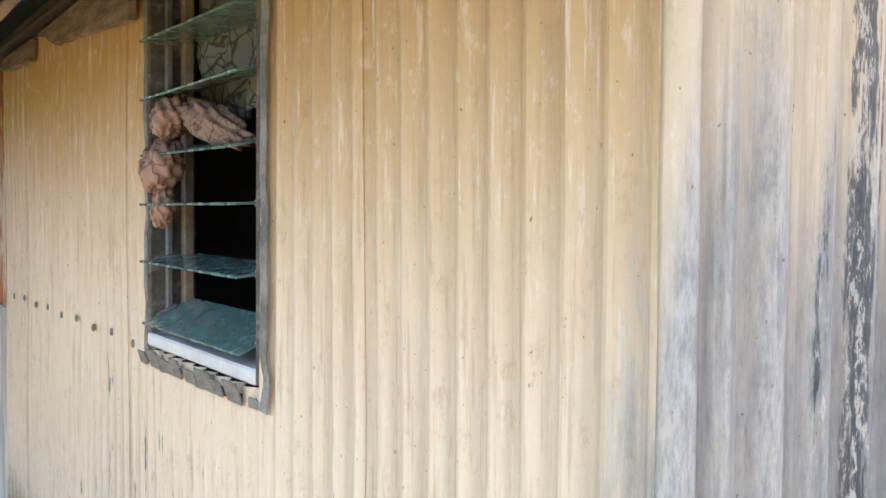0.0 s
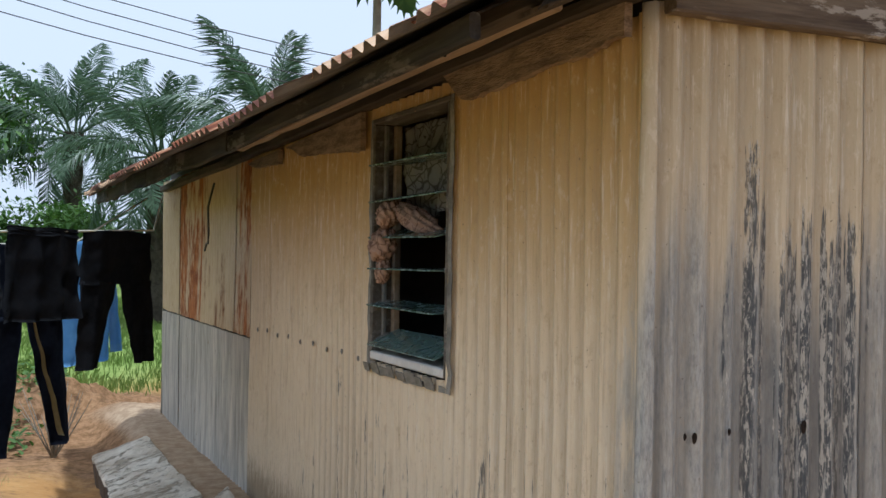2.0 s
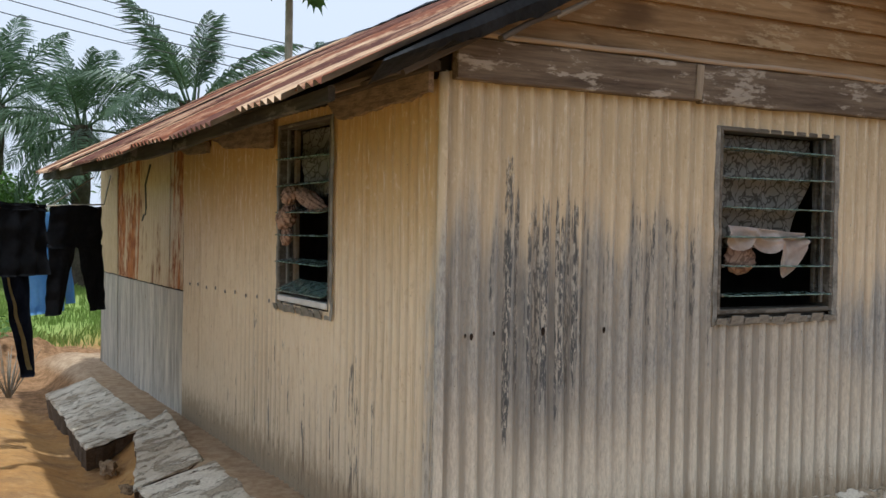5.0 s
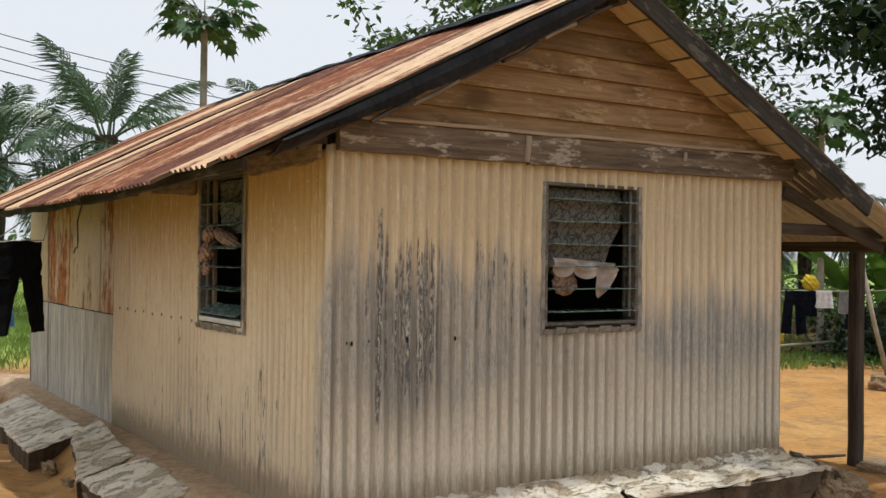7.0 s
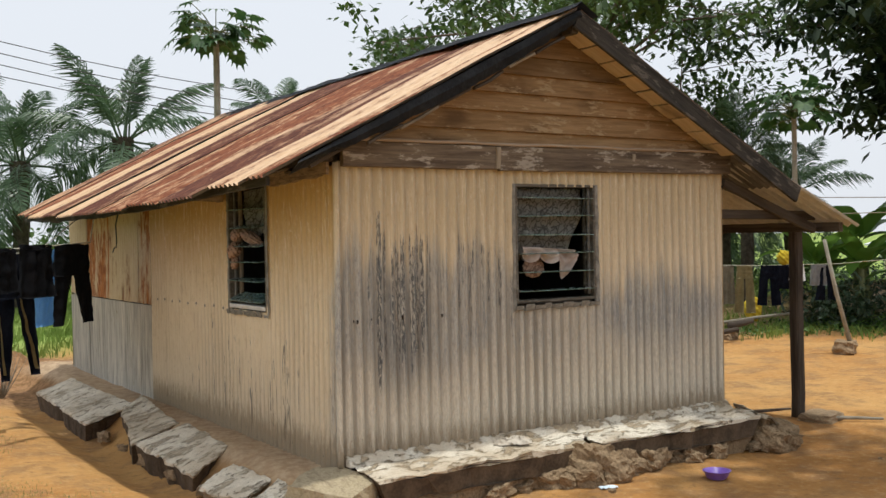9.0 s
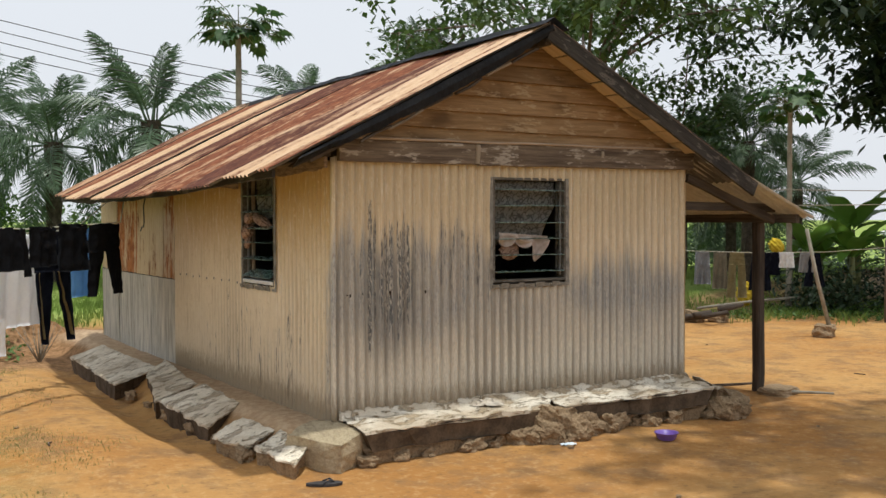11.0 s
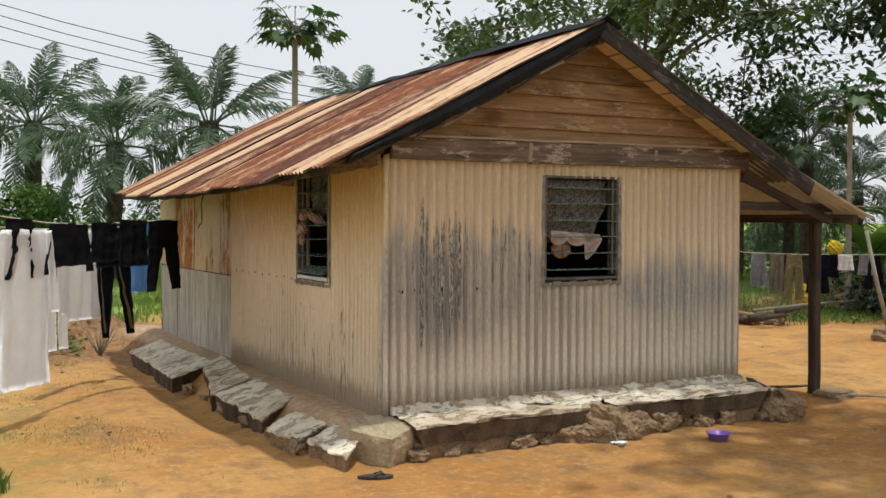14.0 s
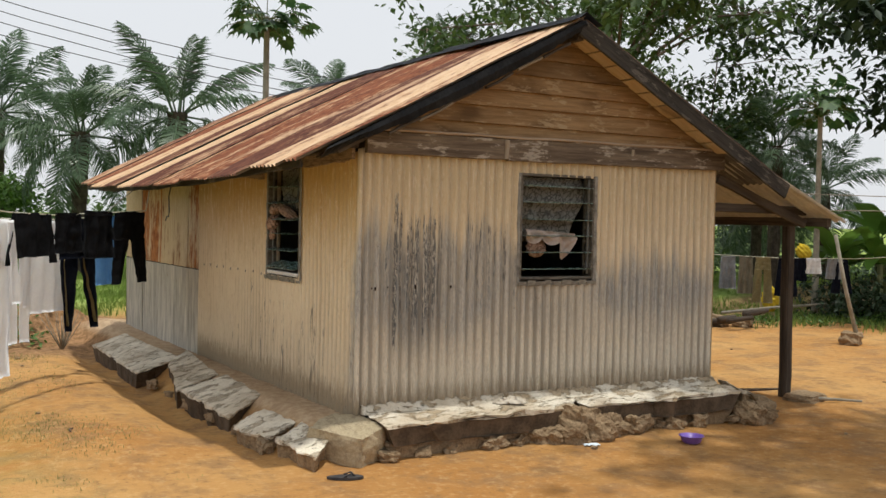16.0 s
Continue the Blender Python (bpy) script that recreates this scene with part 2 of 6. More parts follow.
def earth():
    """Orange laterite sand, darker damp patches, grass green on the far ground."""
    m = Mat("earth", 0.95, 0.0, 0.1)
    x, y, z = m.axes()
    big = m.noise(m.space("world", (0.35, 0.35, 0.35)), 1.0, 5, 0.6)
    mid = m.noise(m.space("world", (2.2, 2.2, 2.2)), 1.0, 6, 0.65)
    fine = m.noise(m.space("world", (45, 45, 45)), 1.0, 5, 0.75)
    grit = m.noise(m.space("world", (11, 11, 11)), 1.0, 7, 0.78)
    c = m.mix(m.ramp(big, 0.35, 0.65), (0.54, 0.315, 0.118), (0.42, 0.205, 0.064))
    c = m.mix(m.ramp(mid, 0.45, 0.64, 0, 0.68), c, (0.27, 0.16, 0.08))
    c = m.mix(m.ramp(grit, 0.52, 0.62, 0, 0.45), c, (0.60, 0.39, 0.18))
    c = m.mix(m.ramp(grit, 0.36, 0.45, 0.6, 0), c, (0.21, 0.125, 0.062))
    c = m.mix(m.ramp(fine, 0.28, 0.40, 0.5, 0), c, (0.15, 0.095, 0.05))
    far = m.ramp(m.math("ADD", m.math("MULTIPLY_ADD", x, -0.62, m.math("MULTIPLY", y, 0.78)), m.math("MULTIPLY", big, 2.4)), 8.2, 10.4)
    far = m.math("MAXIMUM", far, m.ramp(m.math("MULTIPLY_ADD", mid, 2.0, m.math("MULTIPLY_ADD", y, 0.75, m.math("MULTIPLY", x, 0.6))), 12.7, 13.7))
    left = m.math("MULTIPLY", m.ramp(x, -3.4, -1.6, 0.38, 0.0), m.ramp(m.math("ADD", mid, m.math("MULTIPLY", big, 0.5)), 0.60, 0.85))
    green = m.mix(m.ramp(mid, 0.3, 0.7), (0.19, 0.28, 0.06), (0.31, 0.38, 0.11))
    c = m.mix(m.math("MAXIMUM", far, left), c, green)
    loose = m.math("MULTIPLY", m.ramp(m.math("MULTIPLY_ADD", mid, 1.2, y), 6.3, 7.2), m.ramp(x, -3.5, -2.2))
    loose = m.math("MULTIPLY", loose, m.ramp(y, 9.6, 10.4, 1.0, 0.0))
    c = m.mix(m.math("MULTIPLY", loose, 0.8), c, m.mix(m.ramp(grit, 0.4, 0.6), (0.15, 0.085, 0.045), (0.34, 0.20, 0.11)))
    # grey trodden dirt on the bank along the house wall
    bank = m.math("MULTIPLY", m.ramp(z, 0.14, 0.24), m.math("MULTIPLY", m.ramp(x, -0.9, -0.7), m.ramp(y, 7.5, 8.2, 1.0, 0.0)))
    c = m.mix(m.math("MULTIPLY", bank, 0.85), c, m.mix(m.ramp(grit, 0.38, 0.62), (0.42, 0.295, 0.185), (0.57, 0.435, 0.29)))
    m.bump(m.math("ADD", m.math("MULTIPLY_ADD", grit, 0.6, mid), m.math("MULTIPLY", fine, 0.3)), 0.8, 0.035)
    return m.done(c)


def concrete(name, a, b, dirt):
    m = Mat(name, 0.9, 0.0, 0.2)
    v = m.space("world")
    big, mid, fine = m.noise(v, 2.5, 5), m.noise(m.space("world", (14, 5, 14)), 1.9, 8, 0.78), m.noise(v, 55, 4, 0.7)
    c = m.mix(m.ramp(fine, 0.3, 0.7), a, b)
    c = m.mix(m.ramp(mid, 0.50, 0.60, 0, 0.6), c, dirt)
    c = m.mix(m.ramp(big, 0.55, 0.7, 0, 0.5), c, (0.30, 0.24, 0.165))
    m.bump(m.math("ADD", m.math("MULTIPLY", mid, 1.4), m.math("MULTIPLY", fine, 0.5)), 0.7, 0.02)
    return m.done(c)


def leafy(name, a, b, rough=0.55, through_light=0.25):
    m = Mat(name, rough, 0.0, 0.4)
    r = m.geo.outputs["Random Per Island"]
    c = m.mix(r, a, b)
    c = m.mix(m.ramp(m.noise(m.space("world"), 0.9, 3), 0.35, 0.65, 0, 0.5), c, (a[0] * 0.5, a[1] * 0.55, a[2] * 0.5))
    m.put(m.b.inputs["Base Color"], c)
    tr = m.t.nodes.new("ShaderNodeBsdfTranslucent")
    m.put(tr.inputs["Color"], c)
    mx = m.t.nodes.new("ShaderNodeMixShader")
    mx.inputs[0].default_value = through_light
    m.t.links.new(m.b.outputs[0], mx.inputs[1])
    m.t.links.new(tr.outputs[0], mx.inputs[2])
    m.t.links.new(mx.outputs[0], m.t.nodes["Material Output"].inputs["Surface"])
    return m.m


def cloth(name, a, b, rough=0.95):
    return simple(name, a, b, rough, 5.0, 0.25, 0.004, kind="object", spec=0.1)


def printed(name, ground_a, ground_b, ink):
    """Curtain cloth with a curling print."""
    m = Mat(name, 0.95, 0.0, 0.1)
    v = m.space("object")
    w = m.t.nodes.new("ShaderNodeTexVoronoi")
    w.feature = "DISTANCE_TO_EDGE"
    w.inputs["Scale"].default_value = 19
    warp = m.noise(v, 6, 3)
    mixv = m.t.nodes.new("ShaderNodeVectorMath")
    mixv.operation = "MULTIPLY_ADD"
    comb = m.t.nodes.new("ShaderNodeCombineXYZ")
    for k in range(3):
        m.put(comb.inputs[k], warp)
    m.t.links.new(comb.outputs[0], mixv.inputs[0])
    mixv.inputs[1].default_value = (0.30, 0.12, 0.24)
    m.t.links.new(v, mixv.inputs[2])
    m.t.links.new(mixv.outputs[0], w.inputs["Vector"])
    c = m.mix(m.noise(v, 9, 4), ground_a, ground_b)
    c = m.mix(m.ramp(w.outputs["Distance"], 0.01, 0.12, 0.75, 0.0), c, ink)
    return m.done(c)


M_GABLE, M_SIDE = wall_paint("gable"), wall_paint("side")
M_ROOF = zinc_sheet("rusty_roofing", 0.505, (0.27, 0.088, 0.034), (0.50, 0.30, 0.15), (0.66, 0.47, 0.29))
M_ROOF_B = zinc_sheet("brown_rusted_roofing", 0.42, (0.15, 0.050, 0.026), (0.36, 0.18, 0.085), (0.52, 0.33, 0.185))
M_ROOF_P = zinc_sheet("pale_roofing", 0.64, (0.34, 0.14, 0.06), (0.58, 0.41, 0.26), (0.74, 0.61, 0.46))
M_PORCH = zinc_sheet("grey_porch_roofing", 0.72, (0.26, 0.13, 0.07), (0.40, 0.385, 0.34), (0.58, 0.56, 0.50))
M_RUSTWALL = zinc_sheet("rust_streaked_sheet", 0.485, (0.44, 0.17, 0.05), (0.50, 0.38, 0.22), (0.60, 0.48, 0.30), scale=2.2)
M_RUSTWALL_B = zinc_sheet("rusted_wall_sheet", 0.435, (0.44, 0.17, 0.05), (0.50, 0.38, 0.22), (0.60, 0.48, 0.30), scale=2.6)
M_CREAMWALL = zinc_sheet("cream_sheet", 0.60, (0.34, 0.17, 0.07), (0.46, 0.335, 0.185), (0.57, 0.44, 0.27))
M_GREYWALL = zinc_sheet("grey_zinc_sheet", 0.78, (0.20, 0.13, 0.07), (0.27, 0.26, 0.23), (0.60, 0.56, 0.47), along=1.6)
M_TAR = simple("black_roofing_felt", (0.012, 0.014, 0.018), (0.035, 0.038, 0.045), 0.6, 5, 0.5, 0.02)
M_DARKWOOD = wood("old_dark_timber", (0.042, 0.033, 0.026), (0.10, 0.08, 0.062))
M_BARGE = wood("tarred_barge_board", (0.022, 0.021, 0.020), (0.062, 0.055, 0.047), peel=(0.13, 0.115, 0.10))
M_TANWOOD = wood("weathered_brown_timber", (0.30, 0.22, 0.15), (0.43, 0.34, 0.25))
M_BOARD = wood("gable_boards", (0.185, 0.112, 0.052), (0.30, 0.195, 0.10), vary=0.45, grain=(1.2, 18, 18), peel=(0.36, 0.27, 0.16))
M_BEAM = wood("peeling_tie_beam", (0.065, 0.047, 0.035), (0.18, 0.14, 0.10), vary=0.4, peel=(0.38, 0.34, 0.285))
M_PALEBEAM = wood("pale_beam_block", (0.22, 0.18, 0.13), (0.34, 0.285, 0.22))
# Undersides of the roofing sheets, a darker grey than their tops.
M_UNDER = zinc_sheet("dark_underside", 0.62, (0.12, 0.06, 0.035), (0.07, 0.065, 0.062), (0.17, 0.16, 0.15))
M_SOFFIT = wood("pale_soffit", (0.48, 0.35, 0.20), (0.58, 0.45, 0.28), vary=0.15)
M_FRAME = wood("grey_window_frame", (0.075, 0.067, 0.056), (0.16, 0.145, 0.12), peel=(0.24, 0.22, 0.19))
M_SILL = simple("white_painted_sill", (0.62, 0.60, 0.56), (0.74, 0.72, 0.68), 0.7, 12, 0.3)
# Near-black on all indoor surfaces; the unlit room's darkness is in the colour.
M_INSIDE = simple("unlit_room_surface", (0.05, 0.045, 0.04), (0.09, 0.08, 0.065), 0.9, 3)
M_STEEL = simple("dull_louvre_clip", (0.16, 0.155, 0.145), (0.26, 0.25, 0.23), 0.5, 30, 0.2, metal=0.3)
M_EARTH = earth()
M_ROCK = concrete("earthy_rubble", (0.24, 0.165, 0.095), (0.38, 0.275, 0.165), (0.12, 0.082, 0.047))
M_BLOCK = concrete("yellowish_concrete", (0.40, 0.325, 0.20), (0.52, 0.43, 0.29), (0.24, 0.185, 0.12))
M_PALM = leafy("palm_leaf", (0.055, 0.105, 0.05), (0.17, 0.245, 0.145), 0.34, 0.32)
M_PALMSTEM = simple("palm_stem", (0.10, 0.12, 0.05), (0.17, 0.18, 0.08), 0.7, 6)
M_PALMTRUNK = simple("palm_trunk", (0.045, 0.036, 0.026), (0.10, 0.082, 0.06), 0.95, 9, 0.8, 0.05)
M_LEAF = leafy("tree_leaf", (0.045, 0.09, 0.026), (0.12, 0.185, 0.055), 0.45, 0.3)
M_DARKLEAF = leafy("shade_tree_leaf", (0.018, 0.040, 0.018), (0.045, 0.075, 0.032), 0.5, 0.15)
M_PAPAYA = leafy("papaya_leaf", (0.045, 0.11, 0.035), (0.11, 0.20, 0.06), 0.42, 0.3)
M_BANANA = leafy("banana_leaf", (0.13, 0.27, 0.04), (0.22, 0.38, 0.08), 0.4, 0.45)
M_BUSH = leafy("bush_leaf", (0.06, 0.14, 0.02), (0.13, 0.23, 0.045), 0.6, 0.25)
M_GRASS = leafy("grass_blade", (0.20, 0.31, 0.06), (0.35, 0.44, 0.12), 0.7, 0.35)
M_DRYGRASS = leafy("dry_grass_blade", (0.34, 0.31, 0.11), (0.50, 0.43, 0.19), 0.8, 0.35)
M_BARK = simple("bark", (0.085, 0.062, 0.045), (0.17, 0.13, 0.10), 0.95, 5, 0.9, 0.05, stretch=(1, 1, 0.3))
M_PALEBARK = simple("papaya_stem", (0.22, 0.20, 0.155), (0.33, 0.30, 0.24), 0.9, 8, 0.4, 0.02)
M_BLACK = cloth("black_cloth", (0.012, 0.013, 0.015), (0.022, 0.023, 0.027))
M_NAVY = cloth("navy_cloth", (0.007, 0.009, 0.017), (0.015, 0.018, 0.030))
M_WHITE = cloth("white_cloth", (0.82, 0.82, 0.84), (0.88, 0.88, 0.89))
M_BLUE = cloth("sky_blue_cloth", (0.22, 0.44, 0.74), (0.28, 0.52, 0.82))
M_KHAKI = cloth("khaki_cloth", (0.24, 0.20, 0.10), (0.33, 0.28, 0.15))
M_DRAB = cloth("drab_cloth", (0.20, 0.18, 0.13), (0.30, 0.27, 0.20))
M_YELLOW = cloth("yellow_cloth", (0.50, 0.37, 0.03), (0.60, 0.46, 0.05))
M_PALEGREY = cloth("grey_cloth", (0.25, 0.26, 0.27), (0.36, 0.37, 0.38))
M_CURTAIN = printed("floral_grey_curtain", (0.34, 0.33, 0.295), (0.52, 0.50, 0.45), (0.05, 0.043, 0.037))
M_PINK = printed("dusty_pink_curtain", (0.33, 0.205, 0.145), (0.46, 0.32, 0.24), (0.13, 0.075, 0.05))
M_ROPE = simple("pale_rope", (0.45, 0.43, 0.33), (0.6, 0.58, 0.46), 0.8, 30)
M_WIRE = simple("wire", (0.05, 0.05, 0.05), (0.09, 0.09, 0.09), 0.6, 20, 0)
M_PURPLE = simple("purple_plastic", (0.20, 0.11, 0.50), (0.27, 0.16, 0.58), 0.35, 12, 0.05, spec=0.5)
M_RUBBER = simple("dark_rubber", (0.03, 0.03, 0.032), (0.065, 0.06, 0.06), 0.8, 20)
M_PAPER = simple("pale_blue_wrapper", (0.55, 0.68, 0.78), (0.75, 0.80, 0.84), 0.5, 25)
M_PLASTER = simple("cream_plaster", (0.58, 0.50, 0.36), (0.66, 0.58, 0.43), 0.9, 1.5, 0.1)
M_WHITEROOF = simple("white_metal_roof", (0.66, 0.68, 0.70), (0.76, 0.77, 0.78), 0.5, 2, 0.1)
M_CARPAINT = simple("black_car_paint", (0.012, 0.013, 0.015), (0.02, 0.02, 0.022), 0.25, 2, 0, spec=0.6)
M_POLE = simple("grey_timber_pole", (0.17, 0.155, 0.135), (0.26, 0.24, 0.21), 0.9, 5, 0.5, 0.01, stretch=(4, 4, 0.4))
glass = Mat("green_louvre_glass", 0.12, 0.0, 0.5)
glass.b.inputs["Transmission Weight"].default_value = 0.35
glass.b.inputs["Alpha"].default_value = 1.0
M_GLASS = glass.done(glass.mix(glass.ramp(glass.noise(glass.space("object"), 9, 4), 0.35, 0.7), (0.15, 0.25, 0.225), (0.22, 0.33, 0.295)), glass.ramp(glass.noise(glass.space("object"), 20, 3), 0.3, 0.7, 0.1, 0.35))


# ---- builders ----
def part(name, bm, material, parent=None, label="", smooth=False):
    """Link a bmesh as one mesh object, under a thing or a part if one is given."""
    me = bpy.data.meshes.new(name)
    bm.to_mesh(me)
    bm.free()
    me.materials.append(material)
    if smooth:
        me.polygons.foreach_set("use_smooth", [True] * len(me.polygons))
    ob = new(name, me)
    if parent:
        ob.parent = parent
    if label:
        ob["label"] = label
    return ob


def raw(name, verts, faces, material, parent=None, label="", smooth=False):
    me = bpy.data.meshes.new(name)
    me.from_pydata([tuple(v) for v in verts], [], [tuple(f) for f in faces])
    me.materials.append(material)
    if smooth:
        me.polygons.foreach_set("use_smooth", [True] * len(me.polygons))
    ob = new(name, me)
    if parent:
        ob.parent = parent
    if label:
        ob["label"] = label
    return ob


def rest_of(parent):
    """The inverse of a parent's place, so that parts can be set in world metres."""
    m = Matrix()
    while parent:
        m = parent.matrix_basis @ m
        parent = parent.parent
    return m.inverted()


def thing(name, label, category, group="", kind="", at=(0, 0, 0)):
    ob = new(name)
    ob.empty_display_size = 0.1
    ob.location = at
    return tagged(ob, label, category, group, kind)


def box(bm, lo, hi, bevel=0.0, m=None):
    c = [(lo[k] + hi[k]) / 2 for k in range(3)]
    s = [abs(hi[k] - lo[k]) for k in range(3)]
    r = bmesh.ops.create_cube(bm, size=1, matrix=(m or Matrix()) @ Matrix.LocRotScale(c, None, s))
    if bevel:
        edges = list({e for v in r["verts"] for e in v.link_edges})
        bmesh.ops.bevel(bm, geom=edges, offset=bevel, segments=1, affect="EDGES")
    return bm


def timber(name, a, b, w, h, material, parent, label="", bevel=0.006, rough=0.004, roll=0.0, seed=0):
    """A sawn length of timber from a to b, w wide and h high, slightly uneven. Its grain runs along its own x."""
    a, b = Vector(a), Vector(b)
    n = max(2, int((b - a).length / 0.25))
    bm = bmesh.new()
    rnd = random.Random(seed + int(1000 * abs(a.x + 3 * a.y + 7 * b.z)))
    rings = []
    for k in range(n + 1):
        x = (b - a).length * k / n
        dy, dz = rnd.uniform(-rough, rough), rnd.uniform(-rough, rough)
        c = bevel
        prof = [(-w / 2 + c, -h / 2), (w / 2 - c, -h / 2), (w / 2, -h / 2 + c), (w / 2, h / 2 - c), (w / 2 - c, h / 2), (-w / 2 + c, h / 2), (-w / 2, h / 2 - c), (-w / 2, -h / 2 + c)]
        rings.append([bm.verts.new((x, y + dy, z + dz)) for y, z in prof])
    for p, q in zip(rings, rings[1:]):
        for k in range(8):
            bm.faces.new((p[k], p[(k + 1) % 8], q[(k + 1) % 8], q[k]))
    bm.faces.new(rings[0][::-1])
    bm.faces.new(rings[-1])
    bmesh.ops.recalc_face_normals(bm, faces=bm.faces)
    ob = part(name, bm, material, parent, label)
    d = (b - a).normalized()
    up = Vector((0, 0, 1)) if abs(d.z) < 0.95 else Vector((0, 1, 0))
    y = up.cross(d).normalized()
    z = d.cross(y)
    m = Matrix((d, y, z)).transposed().to_4x4()
    ob.matrix_basis = rest_of(parent) @ Matrix.Translation(a) @ m @ pose(0, 0, 0, roll)
    return ob


PITCH, AMP = 0.080, 0.0115
GPITCH = 0.088


def sheet(name, origin, u, v, width, length, material, parent, pitch=PITCH, amp=AMP, rows=2, phase=0.0, ragged=0.0, hole=None, label="", seed=0, wave=0.0, under=None):
    """A corrugated metal sheet: ribs along v, waves across u, about 1 mm thick. Local x across, y out, z along the ribs.
    hole: (u0, u1, v0, v1) left open. ragged: how far the low edge is eaten away."""
    u, v = Vector(u).normalized(), Vector(v).normalized()
    n = u.cross(v) * -1
    start = Vector(origin).dot(u)
    us = list(np.arange(0, width + 1e-6, pitch / 8))
    vs = list(np.linspace(0, length, rows + 1))
    if hole:
        us = sorted(set(us) | {hole[0], hole[1]})
        vs = sorted(set(vs) | {hole[2], hole[3]})
    low = [abs(noise.noise((x * 5, seed, 0))) * ragged for x in us]
    verts, faces = [], []
    for side in (0, 1):
        for j, z in enumerate(vs):
            for i, x in enumerate(us):
                y = amp * math.sin(2 * math.pi * (x / pitch) + phase) + side * 0.0012
                y += wave * noise.noise(((start + x) * 1.3, z * 1.1, 0.5))
                verts.append((x, y, z + (low[i] if j == 0 else 0)))
    nu, nv = len(us), len(vs)
    keep = set()
    for j in range(nv - 1):
        for i in range(nu - 1):
            if hole and hole[0] - 1e-6 <= us[i] < hole[1] - 1e-6 and hole[2] - 1e-6 <= vs[j] < hole[3] - 1e-6:
                continue
            keep.add((i, j))
    o = nu * nv
    for i, j in keep:
        a, b, c, d = j * nu + i, j * nu + i + 1, (j + 1) * nu + i + 1, (j + 1) * nu + i
        faces.append((a, b, c, d))
        faces.append((o + d, o + c, o + b, o + a))
        for (p, q), w in (((a, b), (i, j - 1)), ((b, c), (i + 1, j)), ((c, d), (i, j + 1)), ((d, a), (i - 1, j))):
            if w not in keep:
                faces.append((q, p, o + p, o + q))
    ob = raw(name, verts, faces, material, parent, label, smooth=False)
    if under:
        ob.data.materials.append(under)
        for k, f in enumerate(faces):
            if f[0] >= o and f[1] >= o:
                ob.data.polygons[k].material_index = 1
    m = Matrix((u, n, v)).transposed().to_4x4()
    m.translation = Vector(origin)
    ob.matrix_basis = rest_of(parent) @ m
    return ob


def tube(name, points, radius, material, parent=None, label="", sides=6, taper=None, smooth=True):
    """A round bar along points; taper gives its radius at the end."""
    bm = bmesh.new()
    pts = [Vector(p) for p in points]
    rings = []
    for k, p in enumerate(pts):
        d = (pts[min(k + 1, len(pts) - 1)] - pts[max(k - 1, 0)]).normalized()
        s = d.cross(Vector((0, 0, 1)) if abs(d.z) < 0.9 else Vector((1, 0, 0))).normalized()
        w = s.cross(d)
        r = radius + ((taper if taper is not None else radius) - radius) * k / max(1, len(pts) - 1)
        rings.append([bm.verts.new(p + (s * math.cos(a) + w * math.sin(a)) * r) for a in (2 * math.pi * q / sides for q in range(sides))])
    for p, q in zip(rings, rings[1:]):
        for k in range(sides):
            bm.faces.new((p[k], p[(k + 1) % sides], q[(k + 1) % sides], q[k]))
    bm.faces.new(rings[0][::-1])
    bm.faces.new(rings[-1])
    bmesh.ops.recalc_face_normals(bm, faces=bm.faces)
    return part(name, bm, material, parent, label, smooth)


def rock(name, center, size, material, seed=0, rot=0.0, tilt=(0, 0), parent=None, rough=0.22, label="", blocky=0.55):
    """A rough stone: a rounded block pushed about by noise."""
    bm = bmesh.new()
    bmesh.ops.create_cube(bm, size=2)
    bmesh.ops.subdivide_edges(bm, edges=bm.edges, cuts=9, use_grid_fill=True)
    for v in bm.verts:
        p = v.co.copy()
        p = p.lerp(p.normalized() * 1.15, 1 - blocky)
        q = p * 1.3 + Vector((seed * 3.1, seed * 1.7, seed))
        p *= 1 + rough * noise.noise(q) + rough * 0.4 * noise.noise(q * 3) + rough * 0.22 * noise.noise(q * 8)
        v.co = Vector((p.x * size[0] / 2, p.y * size[1] / 2, p.z * size[2] / 2))
    ob = part(name, bm, material, parent, label, smooth=False)
    ob.matrix_basis = pose(*center, tilt[0], tilt[1], rot)
    return ob


